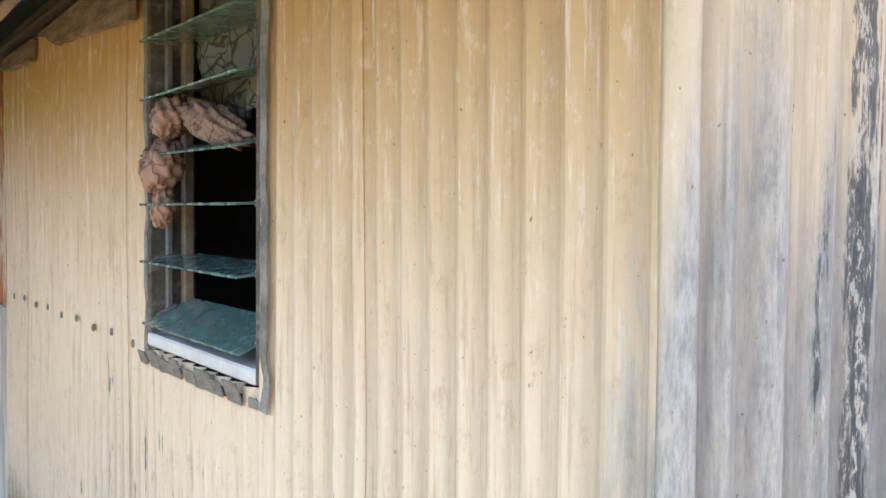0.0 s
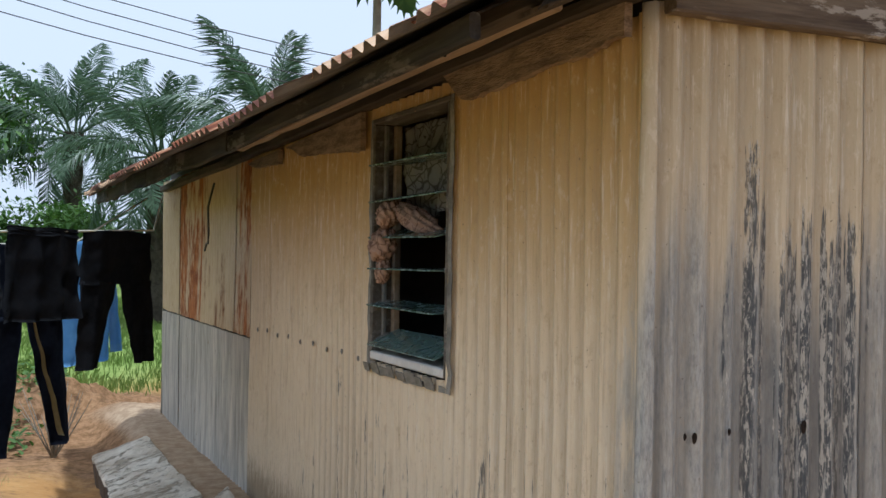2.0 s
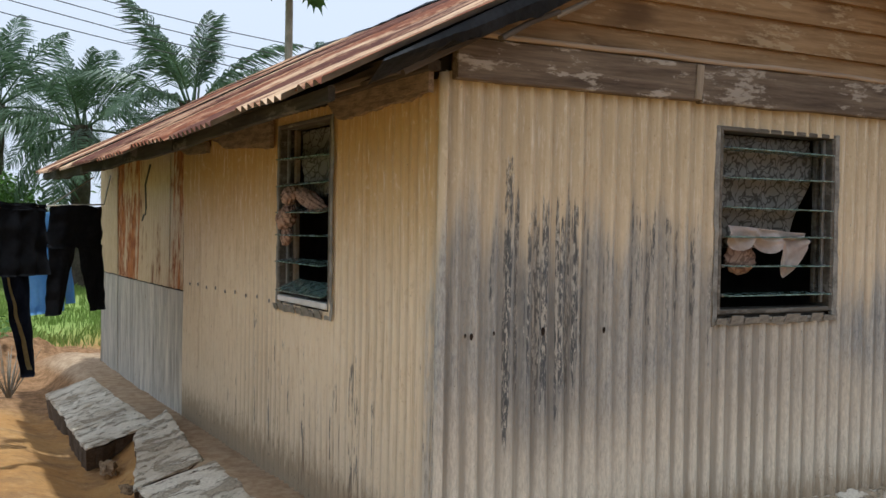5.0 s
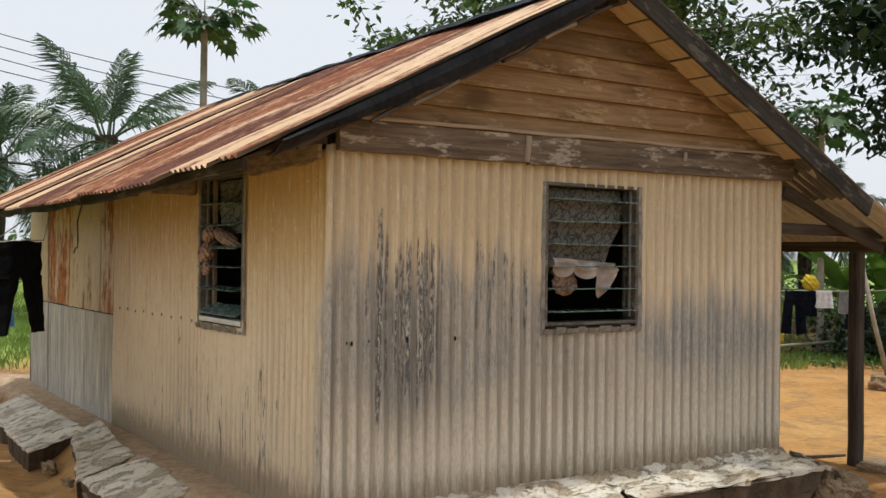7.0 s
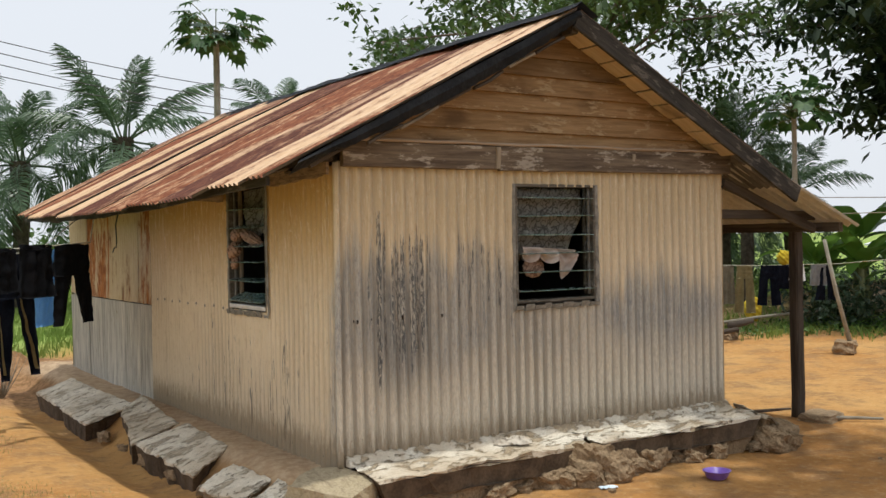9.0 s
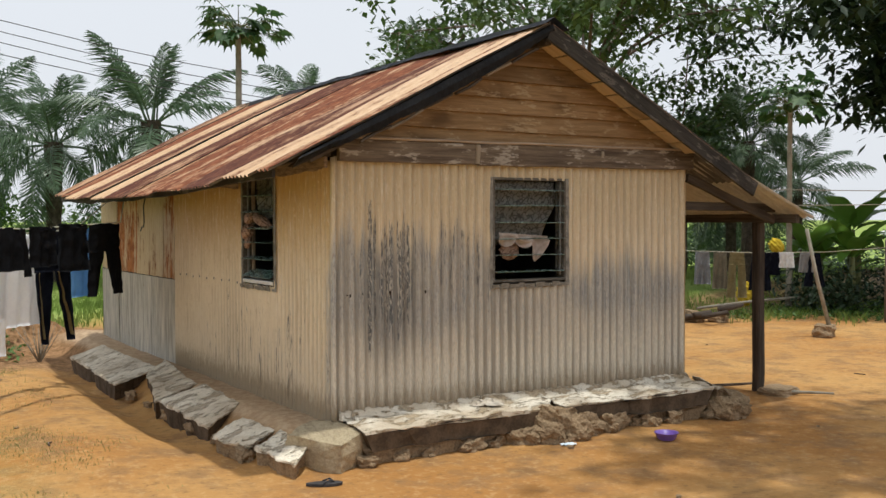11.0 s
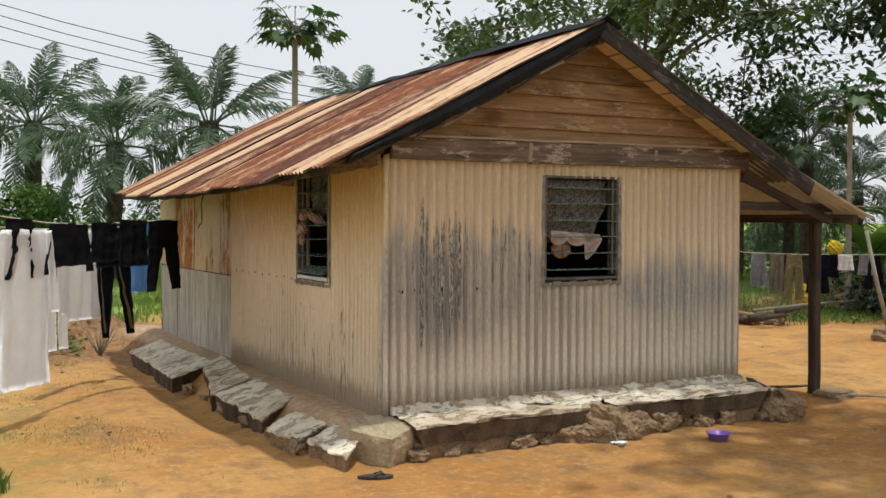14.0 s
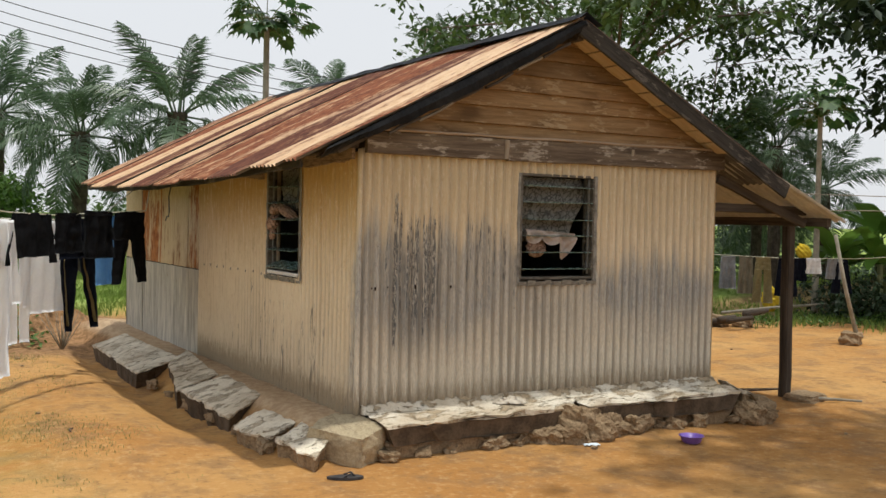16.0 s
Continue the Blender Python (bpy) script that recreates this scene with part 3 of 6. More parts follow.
# ---- ground ----
def ground_height(x, y):
    p = Vector((x, y, 0))
    z = 0.03 * noise.noise(p * 0.35) + 0.014 * noise.noise(p * 1.3) + 0.005 * noise.noise(p * 5)

    def s(v, a, b):
        k = min(1, max(0, (v - a) / (b - a)))
        return k * k * (3 - 2 * k)

    # the bank of trodden dirt between wall and broken slabs
    bank = s(x, -0.66, -0.24) * (1 - s(x, 3.9, 4.6)) * s(y, -0.30, 0.32) * (1 - s(y, 7.6, 8.6))
    z = z * (1 - bank) + (0.265 + 0.012 * noise.noise(p * 3)) * bank
    # a low rise of loose earth behind the house corner
    z += (0.42 + 0.22 * noise.noise(p * 2.2) + 0.10 * noise.noise(p * 6)) * math.exp(-((x + 1.1) ** 2 / 1.6 + (y - 8.9) ** 2 / 1.0))
    z += 0.20 * s(y, 8.5, 12) * (1 - s(x, 4, 9))
    # washed-out gully beside the slabs
    z -= 0.08 * math.exp(-((x + 0.82) ** 2) / 0.05) * s(y, 0.9, 1.8) * (1 - s(y, 5.5, 6.8))
    z += 0.10 * math.exp(-((x + 1.7) ** 2) / 0.5) * s(y, -1, 1.5) * (1 - s(y, 5, 7.5))
    z -= 1.5 * s(0.85 * x + 0.5 * y, 27, 42) * s(x - y, 4, 14)
    # root mound of the shade tree
    z += 0.55 * math.exp(-((x - 18.0) ** 2 + (y - 7.2) ** 2) / 6.0)
    z += 0.25 * s(0.62 * x + 0.78 * y, 15.5, 19) * s(x, 5, 9)
    return z


def axis(lo, hi, step, far):
    inner = list(np.arange(lo, hi + 1e-6, step))
    grow, out = step, []
    v = hi
    while v < far:
        grow *= 1.16
        v += grow
        out.append(v)
    back, v, grow = [], lo, step
    while v > -far:
        grow *= 1.16
        v -= grow
        back.append(v)
    return back[::-1] + inner + out


gx, gy = axis(-4.2, 6.0, 0.06, 900), axis(-3.2, 9.5, 0.06, 900)
gverts = [(x, y, ground_height(x, y) if max(abs(x), abs(y)) < 200 else 0.25) for y in gy for x in gx]
gn = len(gx)
gfaces = [(j * gn + i, j * gn + i + 1, (j + 1) * gn + i + 1, (j + 1) * gn + i) for j in range(len(gy) - 1) for i in range(gn - 1)]
ground = raw("ground", gverts, gfaces, M_EARTH, smooth=True)
tagged(ground, "orange laterite earth yard with patches of grass", "ground", kind="structure")

# ---- house ----
W, L, FOOT = 3.8, 7.35, 0.27
RIDGE_X, RIDGE_Z, SLOPE = 1.9, 3.53, 0.512
EAVE_X = -0.70


def roof_z(x):
    return RIDGE_Z - SLOPE * abs(x - RIDGE_X)


house = thing("house", "old single-storey house of rusty cream-painted corrugated zinc with a gable roof", "house")

# inner lining of the walls, with the window openings through it
GW = (1.50, 2.30, 1.335, 2.245)
SW = (1.14, 1.91, 1.30, 2.30)


def lining(name, length, top, hole, place):
    bm = bmesh.new()
    t = 0.05
    if hole:
        a, b, c, d = hole
        for lo, hi in (((0, 0, FOOT), (a, t, top)), ((b, 0, FOOT), (length, t, top)), ((a, 0, FOOT), (b, t, c)), ((a, 0, d), (b, t, top))):
            box(bm, lo, hi)
    else:
        box(bm, (0, 0, FOOT), (length, t, top))
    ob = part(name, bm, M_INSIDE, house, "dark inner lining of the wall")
    ob.matrix_basis = place
    return ob


gable_wall = lining("gable_wall", W - 0.12, 2.45, (GW[0] - 0.06, GW[1] - 0.06, GW[2], GW[3]), pose(0.06, 0.02, 0))
side_wall = lining("side_wall", L - 0.14, 2.53, (L - 0.07 - SW[1], L - 0.07 - SW[0], SW[2], SW[3]), pose(0.02, L - 0.07, 0, 0, 0, -90))
porch_wall = lining("porch_wall", L - 0.14, 2.53, None, pose(W - 0.07, L - 0.07, 0, 0, 0, -90))
back_wall = lining("back_wall", W - 0.14, 2.45, None, pose(0.07, L - 0.07, 0))
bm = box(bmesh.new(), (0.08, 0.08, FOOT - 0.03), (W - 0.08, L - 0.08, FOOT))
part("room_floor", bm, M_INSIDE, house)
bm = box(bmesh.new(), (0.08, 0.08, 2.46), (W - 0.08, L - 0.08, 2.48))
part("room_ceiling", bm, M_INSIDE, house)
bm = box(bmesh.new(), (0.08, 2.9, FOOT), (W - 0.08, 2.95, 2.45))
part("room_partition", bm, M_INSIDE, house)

# gable cladding: sheets side by side, lapped one rib
SHEET = GPITCH * 8
x, k = 0.0, 0
while x < W - 0.05:
    w = min(SHEET + GPITCH * 0.5, W - x)
    hole = None
    lo, hi = max(GW[0] - x, 0), min(GW[1] - x, w)
    if lo < hi - 0.01:
        hole = (lo, hi, GW[2] - FOOT, GW[3] - FOOT)
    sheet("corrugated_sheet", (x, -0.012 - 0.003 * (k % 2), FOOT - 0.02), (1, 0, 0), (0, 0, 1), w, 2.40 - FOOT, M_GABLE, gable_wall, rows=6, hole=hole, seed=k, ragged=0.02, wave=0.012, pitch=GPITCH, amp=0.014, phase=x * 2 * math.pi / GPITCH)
    x += SHEET
    k += 1
SHEET = PITCH * 9
y = 0.0
while y < 3.95:
    w = min(SHEET + PITCH * 0.5, 4.03 - y)
    hole = None
    lo, hi = max(SW[0] - y, 0), min(SW[1] - y, w)
    if lo < hi - 0.01:
        hole = (w - hi, w - lo, SW[2] - FOOT + 0.01, SW[3] - FOOT)
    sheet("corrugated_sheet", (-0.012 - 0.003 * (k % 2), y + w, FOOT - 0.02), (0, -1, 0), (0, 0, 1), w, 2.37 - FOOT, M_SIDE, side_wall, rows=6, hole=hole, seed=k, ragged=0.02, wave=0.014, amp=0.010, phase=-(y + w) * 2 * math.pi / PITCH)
    y += SHEET
    k += 1
y, row = 4.03, 0
for w, upper in ((0.42, M_RUSTWALL_B), (1.10, M_CREAMWALL), (0.95, M_RUSTWALL), (0.85, M_CREAMWALL)):
    sheet("corrugated_sheet", (-0.010 - 0.003 * (row % 2), y + w + 0.02, FOOT - 0.03), (0, -1, 0), (0, 0, 1), w + 0.02, 1.24 - FOOT, M_GREYWALL, side_wall, rows=4, seed=40 + row, ragged=0.03, wave=0.02, label="bare grey zinc sheet")
    sheet("corrugated_sheet", (-0.022 - 0.003 * (row % 2), y + w + 0.02, 1.22), (0, -1, 0), (0, 0, 1), w + 0.02, 1.15, upper, side_wall, rows=4, seed=50 + row, ragged=0.02, wave=0.016, amp=0.005)
    y += w
    row += 1
for k in range(6):
    sheet("corrugated_sheet", (W + 0.012, k * 1.2, FOOT), (0, 1, 0), (0, 0, 1), 1.24, 2.1, M_CREAMWALL, porch_wall, rows=1, seed=70 + k)
for k in range(4):
    sheet("corrugated_sheet", ((k + 1) * 0.95, L - 0.005, FOOT), (-1, 0, 0), (0, 0, 1), 0.97, 2.1, M_GREYWALL, back_wall, rows=1, seed=80 + k)
# corner: the last sheet bent round
bm = bmesh.new()
rows = []
for q in range(9):
    a = math.pi / 2 * q / 8
    px, py = 0.006 - 0.031 * math.sin(a), 0.006 - 0.031 * math.cos(a)
    rows.append([bm.verts.new((px + 0.004 * noise.noise((q * 0.3, zz * 4, 0)), py + 0.004 * noise.noise((q * 0.3, zz * 4, 5)), zz)) for zz in np.linspace(FOOT, 2.37, 24)])
for p, q in zip(rows, rows[1:]):
    for i in range(23):
        bm.faces.new((p[i], p[i + 1], q[i + 1], q[i]))
bmesh.ops.recalc_face_normals(bm, faces=bm.faces)
bmesh.ops.solidify(bm, geom=bm.faces, thickness=0.002)
part("corner_flashing", bm, M_GABLE, house, "paint-worn sheet bent round the corner", smooth=True)

# gable boarding in lapped planks above the tie beam
gable_top = part("gable_boarding", box(bmesh.new(), (0.25, 0.055, 2.46), (3.55, 0.06, 2.50)), M_BOARD, house)
z, k = 2.50, 0
while z < 3.44:
    h = 0.155
    half = (RIDGE_Z - z - 0.05) / SLOPE
    a, b = max(RIDGE_X - half, -0.25), min(RIDGE_X + half, 4.05)
    top = (RIDGE_Z - z - h - 0.05) / SLOPE
    c, d = RIDGE_X - max(top, 0.02), RIDGE_X + max(top, 0.02)
    rr = random.Random(k)
    sag = rr.uniform(-0.008, 0.008)
    y0, y1 = -0.042 + rr.uniform(-0.006, 0.004), -0.004
    vs = [(a, y0, z), (b, y0, z + sag), (d, y1, z + h), (c, y1, z + h), (a, 0.02, z), (b, 0.02, z + sag), (d, 0.035, z + h), (c, 0.035, z + h)]
    fs = [(0, 1, 2, 3), (7, 6, 5, 4), (0, 4, 5, 1), (1, 5, 6, 2), (2, 6, 7, 3), (3, 7, 4, 0)]
    raw("plank", vs, fs, M_BOARD, gable_top)
    z += h - 0.012
    k += 1
# tie beam over the gable sheets, in two lengths with a cover block
timber("tie_beam", (0.02, -0.05, 2.425), (1.33, -0.05, 2.43), 0.05, 0.175, M_BEAM, house, "tie beam with peeling grey paint")
timber("tie_beam", (1.335, -0.05, 2.43), (3.84, -0.05, 2.45), 0.05, 0.185, M_BEAM, house, "tie beam with peeling grey paint")
timber("beam_joint_block", (1.31, -0.078, 2.35), (1.31, -0.078, 2.51), 0.045, 0.010, M_PALEBEAM, house)
timber("beam_block", (2.68, -0.082, 2.44), (2.68, -0.082, 2.50), 0.035, 0.010, M_PALEBEAM, house)
timber("ledge_strip", (0.0, -0.06, 2.525), (3.85, -0.06, 2.548), 0.06, 0.022, M_TANWOOD, house)

# ---- roof ----
roof = part("roof", box(bmesh.new(), (RIDGE_X - 0.03, -0.28, RIDGE_Z - 0.16), (RIDGE_X + 0.03, 7.0, RIDGE_Z - 0.05)), M_DARKWOOD, house, "ridge timber")
nl = Vector((1, 0, SLOPE)).normalized()
nr = Vector((-1, 0, SLOPE)).normalized()


def slope_len(x):
    return abs(RIDGE_X - x) * math.sqrt(1 + SLOPE**2)


left_bands = [
    (-0.34, 0.30, M_ROOF, 0.016), (-0.06, 0.62, M_ROOF, 0.008), (0.52, 0.78, M_ROOF_B, 0.0), (1.26, 0.74, M_ROOF, 0.01),
    (1.96, 0.76, M_ROOF, 0.0), (2.74, 0.72, M_ROOF_B, 0.012), (3.42, 0.76, M_ROOF, 0.0), (4.24, 0.70, M_ROOF_B, 0.012), (4.90, 0.80, M_ROOF, 0.0), (5.66, 0.72, M_ROOF, 0.0), (6.34, 0.70, M_ROOF_B, 0.01),
]
for k, (y0, w, mat, up) in enumerate(left_bands):
    ex = EAVE_X - 0.012 * (k % 3) - 0.20 * math.sin(math.pi * min(1, max(0, y0 + 0.3) / 6.4)) ** 0.8 + (0.03 if k < 2 else 0)
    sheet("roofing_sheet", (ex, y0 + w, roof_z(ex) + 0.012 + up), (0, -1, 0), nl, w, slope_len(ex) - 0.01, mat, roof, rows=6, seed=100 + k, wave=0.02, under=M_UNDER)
for k in range(9):
    y0 = -0.34 + k * 0.78
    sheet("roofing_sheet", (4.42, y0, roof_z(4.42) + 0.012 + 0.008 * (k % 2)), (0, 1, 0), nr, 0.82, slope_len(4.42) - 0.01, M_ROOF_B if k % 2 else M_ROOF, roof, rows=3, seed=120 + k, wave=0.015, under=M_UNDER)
# ridge cover of tarred felt
for a, b in ((-0.36, 2.0), (1.95, 4.3), (4.25, 7.0)):
    bm = bmesh.new()
    n = 14
    rows = []
    for q in range(n + 1):
        yy = a + (b - a) * q / n
        prof = []
        for dx, dz in ((-0.17, -0.062), (-0.07, -0.012), (0, 0.03), (0.07, -0.012), (0.17, -0.062)):
            j = 0.018 * noise.noise((dx * 9, yy * 3, a))
            prof.append(bm.verts.new((RIDGE_X + dx, yy, RIDGE_Z + 0.03 + dz + j - 0.02 * a / 4)))
        rows.append(prof)
    for p, q in zip(rows, rows[1:]):
        for i in range(4):
            bm.faces.new((p[i], p[i + 1], q[i + 1], q[i]))
    bmesh.ops.solidify(bm, geom=bm.faces, thickness=0.012)
    part("ridge_cover", bm, M_TAR, roof, "black tarred ridge strip")
# tarred felt draped over the verge, its lower edge torn
bm = bmesh.new()
rows = []
for q in range(121):
    f = q / 120
    xx = RIDGE_X + 0.02 - (RIDGE_X + 0.46) * f
    zz = roof_z(xx)
    wide = (0.058 + 0.066 * math.sin(math.pi * min(1, f * 1.15)) ** 0.6) * min(1, 6 * (1.02 - f))
    j = 0.014 * noise.noise((xx * 6, 1, 0)) + 0.012 * noise.noise((xx * 23, 3, 0))
    fold = 0.012 * noise.noise((xx * 4, 7, 0)) + 0.006 * noise.noise((xx * 17, 9, 0))
    rows.append([bm.verts.new(p) for p in ((xx, -0.335, zz + 0.006), (xx, -0.342 + fold, zz - 0.45 * wide), (xx, -0.325 + fold, zz - wide + j), (xx, -0.20, zz - 0.075 + 0.5 * j))])
for p, q in zip(rows, rows[1:]):
    for i in range(3):
        bm.faces.new((p[i], p[i + 1], q[i + 1], q[i]))
bmesh.ops.solidify(bm, geom=bm.faces, thickness=0.008)
part("verge_strip", bm, M_TAR, roof, "black tarred felt along the roof edge")
# the batten under it, split and grey
for k in range(6):
    xa = RIDGE_X - 0.12 - k * 0.285
    xb = xa - 0.27 - 0.03 * math.sin(5 * k)
    up = 0.135 + 0.012 * math.sin(7 * k)
    timber("verge_batten", (xa, -0.285, roof_z(xa) - up), (xb, -0.285, roof_z(xb) - up - 0.008 * math.cos(3 * k)), 0.04, 0.022, M_PALEBEAM if k % 3 == 1 else M_DARKWOOD, roof, rough=0.007, seed=k)
timber("verge_rafter", (RIDGE_X, -0.18, RIDGE_Z - 0.06), (-0.30, -0.18, roof_z(-0.30) - 0.06), 0.05, 0.07, M_DARKWOOD, roof)
# barge board and soffit of the other verge
timber("barge_board", (RIDGE_X - 0.02, -0.32, RIDGE_Z - 0.055), (4.44, -0.32, roof_z(4.44) - 0.055), 0.03, 0.15, M_BARGE, roof, "dark weathered barge board")
n_panel = 9
for k in range(n_panel):
    xa = RIDGE_X + 0.08 + (3.75 - RIDGE_X - 0.08) * k / n_panel
    xb = RIDGE_X + 0.08 + (3.75 - RIDGE_X - 0.08) * (k + 1) / n_panel - 0.018
    timber("soffit_panel", (xa, -0.16, roof_z(xa) - 0.075), (xb, -0.16, roof_z(xb) - 0.075), 0.28, 0.012, M_SOFFIT, roof, rough=0.003, seed=k)
for k in range(4):
    xa = RIDGE_X - 0.1 - k * 0.55
    timber("soffit_panel", (xa, -0.09, roof_z(xa) - 0.07), (xa - 0.54, -0.09, roof_z(xa - 0.54) - 0.07), 0.14, 0.012, M_DARKWOOD, roof, rough=0.003, seed=k)
# eave of the side wall: fascia, wall plate and rafter tails
for ya, yb, hh, da, db in ((-0.12, 1.75, 0.06, 0.16, 0.02), (1.72, 3.3, 0.08, 0.02, -0.05), (3.28, 5.1, 0.085, -0.05, -0.04), (5.08, 6.95, 0.085, -0.04, 0.07)):
    timber("fascia", (EAVE_X + da, ya, roof_z(EAVE_X + da) - 0.055), (EAVE_X + db, yb, roof_z(EAVE_X + db) - 0.062), 0.028, hh, M_BARGE, roof, "weathered black eave board", rough=0.009)
timber("eave_batten", (-0.22, 0.1, 2.36), (-0.24, 3.4, 2.30), 0.04, 0.022, M_TANWOOD, roof, "thin pale batten under the eave")
timber("purlin", (-0.33, -0.2, roof_z(-0.33) - 0.045), (-0.33, 6.95, roof_z(-0.33) - 0.045), 0.06, 0.06, M_DARKWOOD, roof)
timber("wall_plate", (-0.05, 0.0, 2.40), (-0.05, 4.1, 2.335), 0.06, 0.045, M_DARKWOOD, roof)
timber("wall_plate", (-0.05, 4.1, 2.335), (-0.05, 7.2, 2.30), 0.07, 0.05, M_DARKWOOD, roof)
def ragged_board(y0, y1, top0, top1, low0, low1, slant, seed):
    """A rough board on the side wall from y0 to y1, its lower edge split away and one end cut on a slant."""
    n = 40
    front, back = [], []
    for q in range(n + 1):
        t = q / n
        yy = y0 + (y1 - y0) * t
        zt = top0 + (top1 - top0) * t
        zl = low0 + (low1 - low0) * t + 0.016 * noise.noise((yy * 6, seed, 0)) + 0.009 * noise.noise((yy * 25, seed, 2))
        zl += max(0.0, 1 - (1 - t) * (y1 - y0) / slant) * (zt - zl) * 0.85
        front += [(-0.058 + 0.004 * noise.noise((yy * 8, 1, seed)), yy, zt), (-0.060 + 0.004 * noise.noise((yy * 9, 5, seed)), yy, zl)]
        back += [(-0.036, yy, zt), (-0.036, yy, zl)]
    o = len(front)
    fs = [(0, 1, o + 1, o), (o - 2, 2 * o - 2, 2 * o - 1, o - 1)]
    for q in range(n):
        a = 2 * q
        fs += [(a, a + 2, a + 3, a + 1), (o + a, o + a + 1, o + a + 3, o + a + 2), (a, o + a, o + a + 2, a + 2), (a + 1, a + 3, o + a + 3, o + a + 1)]
    return raw("cover_board", front + back, fs, M_EAVEBOARD, roof, "rough split board under the eave")


M_EAVEBOARD = simple("rough_split_board", (0.15, 0.105, 0.07), (0.36, 0.265, 0.175), 0.9, 6, 0.8, 0.01, stretch=(3, 1, 6))
ragged_board(0.03, 1.14, 2.42, 2.385, 2.285, 2.245, 0.16, 1)
ragged_board(1.98, 3.15, 2.34, 2.30, 2.175, 2.245, 0.30, 4)
ragged_board(3.3, 4.0, 2.30, 2.28, 2.225, 2.235, 0.20, 7)
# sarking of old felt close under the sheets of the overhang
# Carried up to the ridge so that gaps between the sheets show black.
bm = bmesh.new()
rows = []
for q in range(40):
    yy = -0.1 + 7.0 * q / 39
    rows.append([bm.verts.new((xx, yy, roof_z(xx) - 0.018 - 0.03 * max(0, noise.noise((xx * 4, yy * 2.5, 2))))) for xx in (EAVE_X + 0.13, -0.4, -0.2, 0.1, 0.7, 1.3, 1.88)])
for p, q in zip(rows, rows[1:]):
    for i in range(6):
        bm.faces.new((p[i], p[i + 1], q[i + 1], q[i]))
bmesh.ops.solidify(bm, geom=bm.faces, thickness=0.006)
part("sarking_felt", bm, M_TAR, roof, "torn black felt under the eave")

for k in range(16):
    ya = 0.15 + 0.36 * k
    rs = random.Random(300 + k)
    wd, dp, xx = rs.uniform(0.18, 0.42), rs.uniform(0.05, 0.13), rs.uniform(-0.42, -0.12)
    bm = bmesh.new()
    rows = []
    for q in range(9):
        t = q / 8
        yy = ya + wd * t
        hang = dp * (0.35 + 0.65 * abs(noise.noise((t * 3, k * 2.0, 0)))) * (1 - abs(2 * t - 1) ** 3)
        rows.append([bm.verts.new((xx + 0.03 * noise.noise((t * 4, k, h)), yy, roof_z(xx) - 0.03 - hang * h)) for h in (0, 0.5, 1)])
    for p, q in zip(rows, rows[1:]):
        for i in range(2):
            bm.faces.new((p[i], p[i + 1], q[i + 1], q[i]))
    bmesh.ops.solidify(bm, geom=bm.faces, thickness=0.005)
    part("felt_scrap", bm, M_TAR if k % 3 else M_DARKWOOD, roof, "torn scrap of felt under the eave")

# ---- porch on the far side ----
porch_roof = timber("porch_roof", (5.22, -0.2, 1.885), (5.22, 6.9, 1.885), 0.06, 0.09, M_DARKWOOD, house, "dark porch edge beam")
pn = Vector((-1.28, 0, 0.535)).normalized()
for k in range(8):
    sheet("roofing_sheet", (5.36, -0.30 + k * 0.88, 1.90 + 0.006 * (k % 2)), (0, 1, 0), pn, 0.92, 1.45, M_PORCH, porch_roof, rows=2, seed=140 + k, wave=0.012, amp=0.021, pitch=0.098)
timber("porch_post", (5.29, 0.36, -0.03), (5.24, 0.33, 1.84), 0.105, 0.105, M_DARKWOOD, house, "dark timber porch post", bevel=0.014)
timber("porch_rafter", (3.82, 0.0, 2.29), (5.08, 0.0, 1.865), 0.05, 0.085, M_DARKWOOD, house)
timber("porch_beam", (3.84, 0.06, 2.01), (5.16, 0.06, 1.995), 0.045, 0.085, M_DARKWOOD, house)
timber("porch_beam", (3.84, 2.4, 2.01), (5.16, 2.4, 1.995), 0.045, 0.085, M_DARKWOOD, house)
for yy in (2.4, 4.6, 6.7):
    timber("porch_post", (5.29, yy, -0.03), (5.24, yy, 1.84), 0.10, 0.10, M_DARKWOOD, house, "dark timber porch post", bevel=0.014)


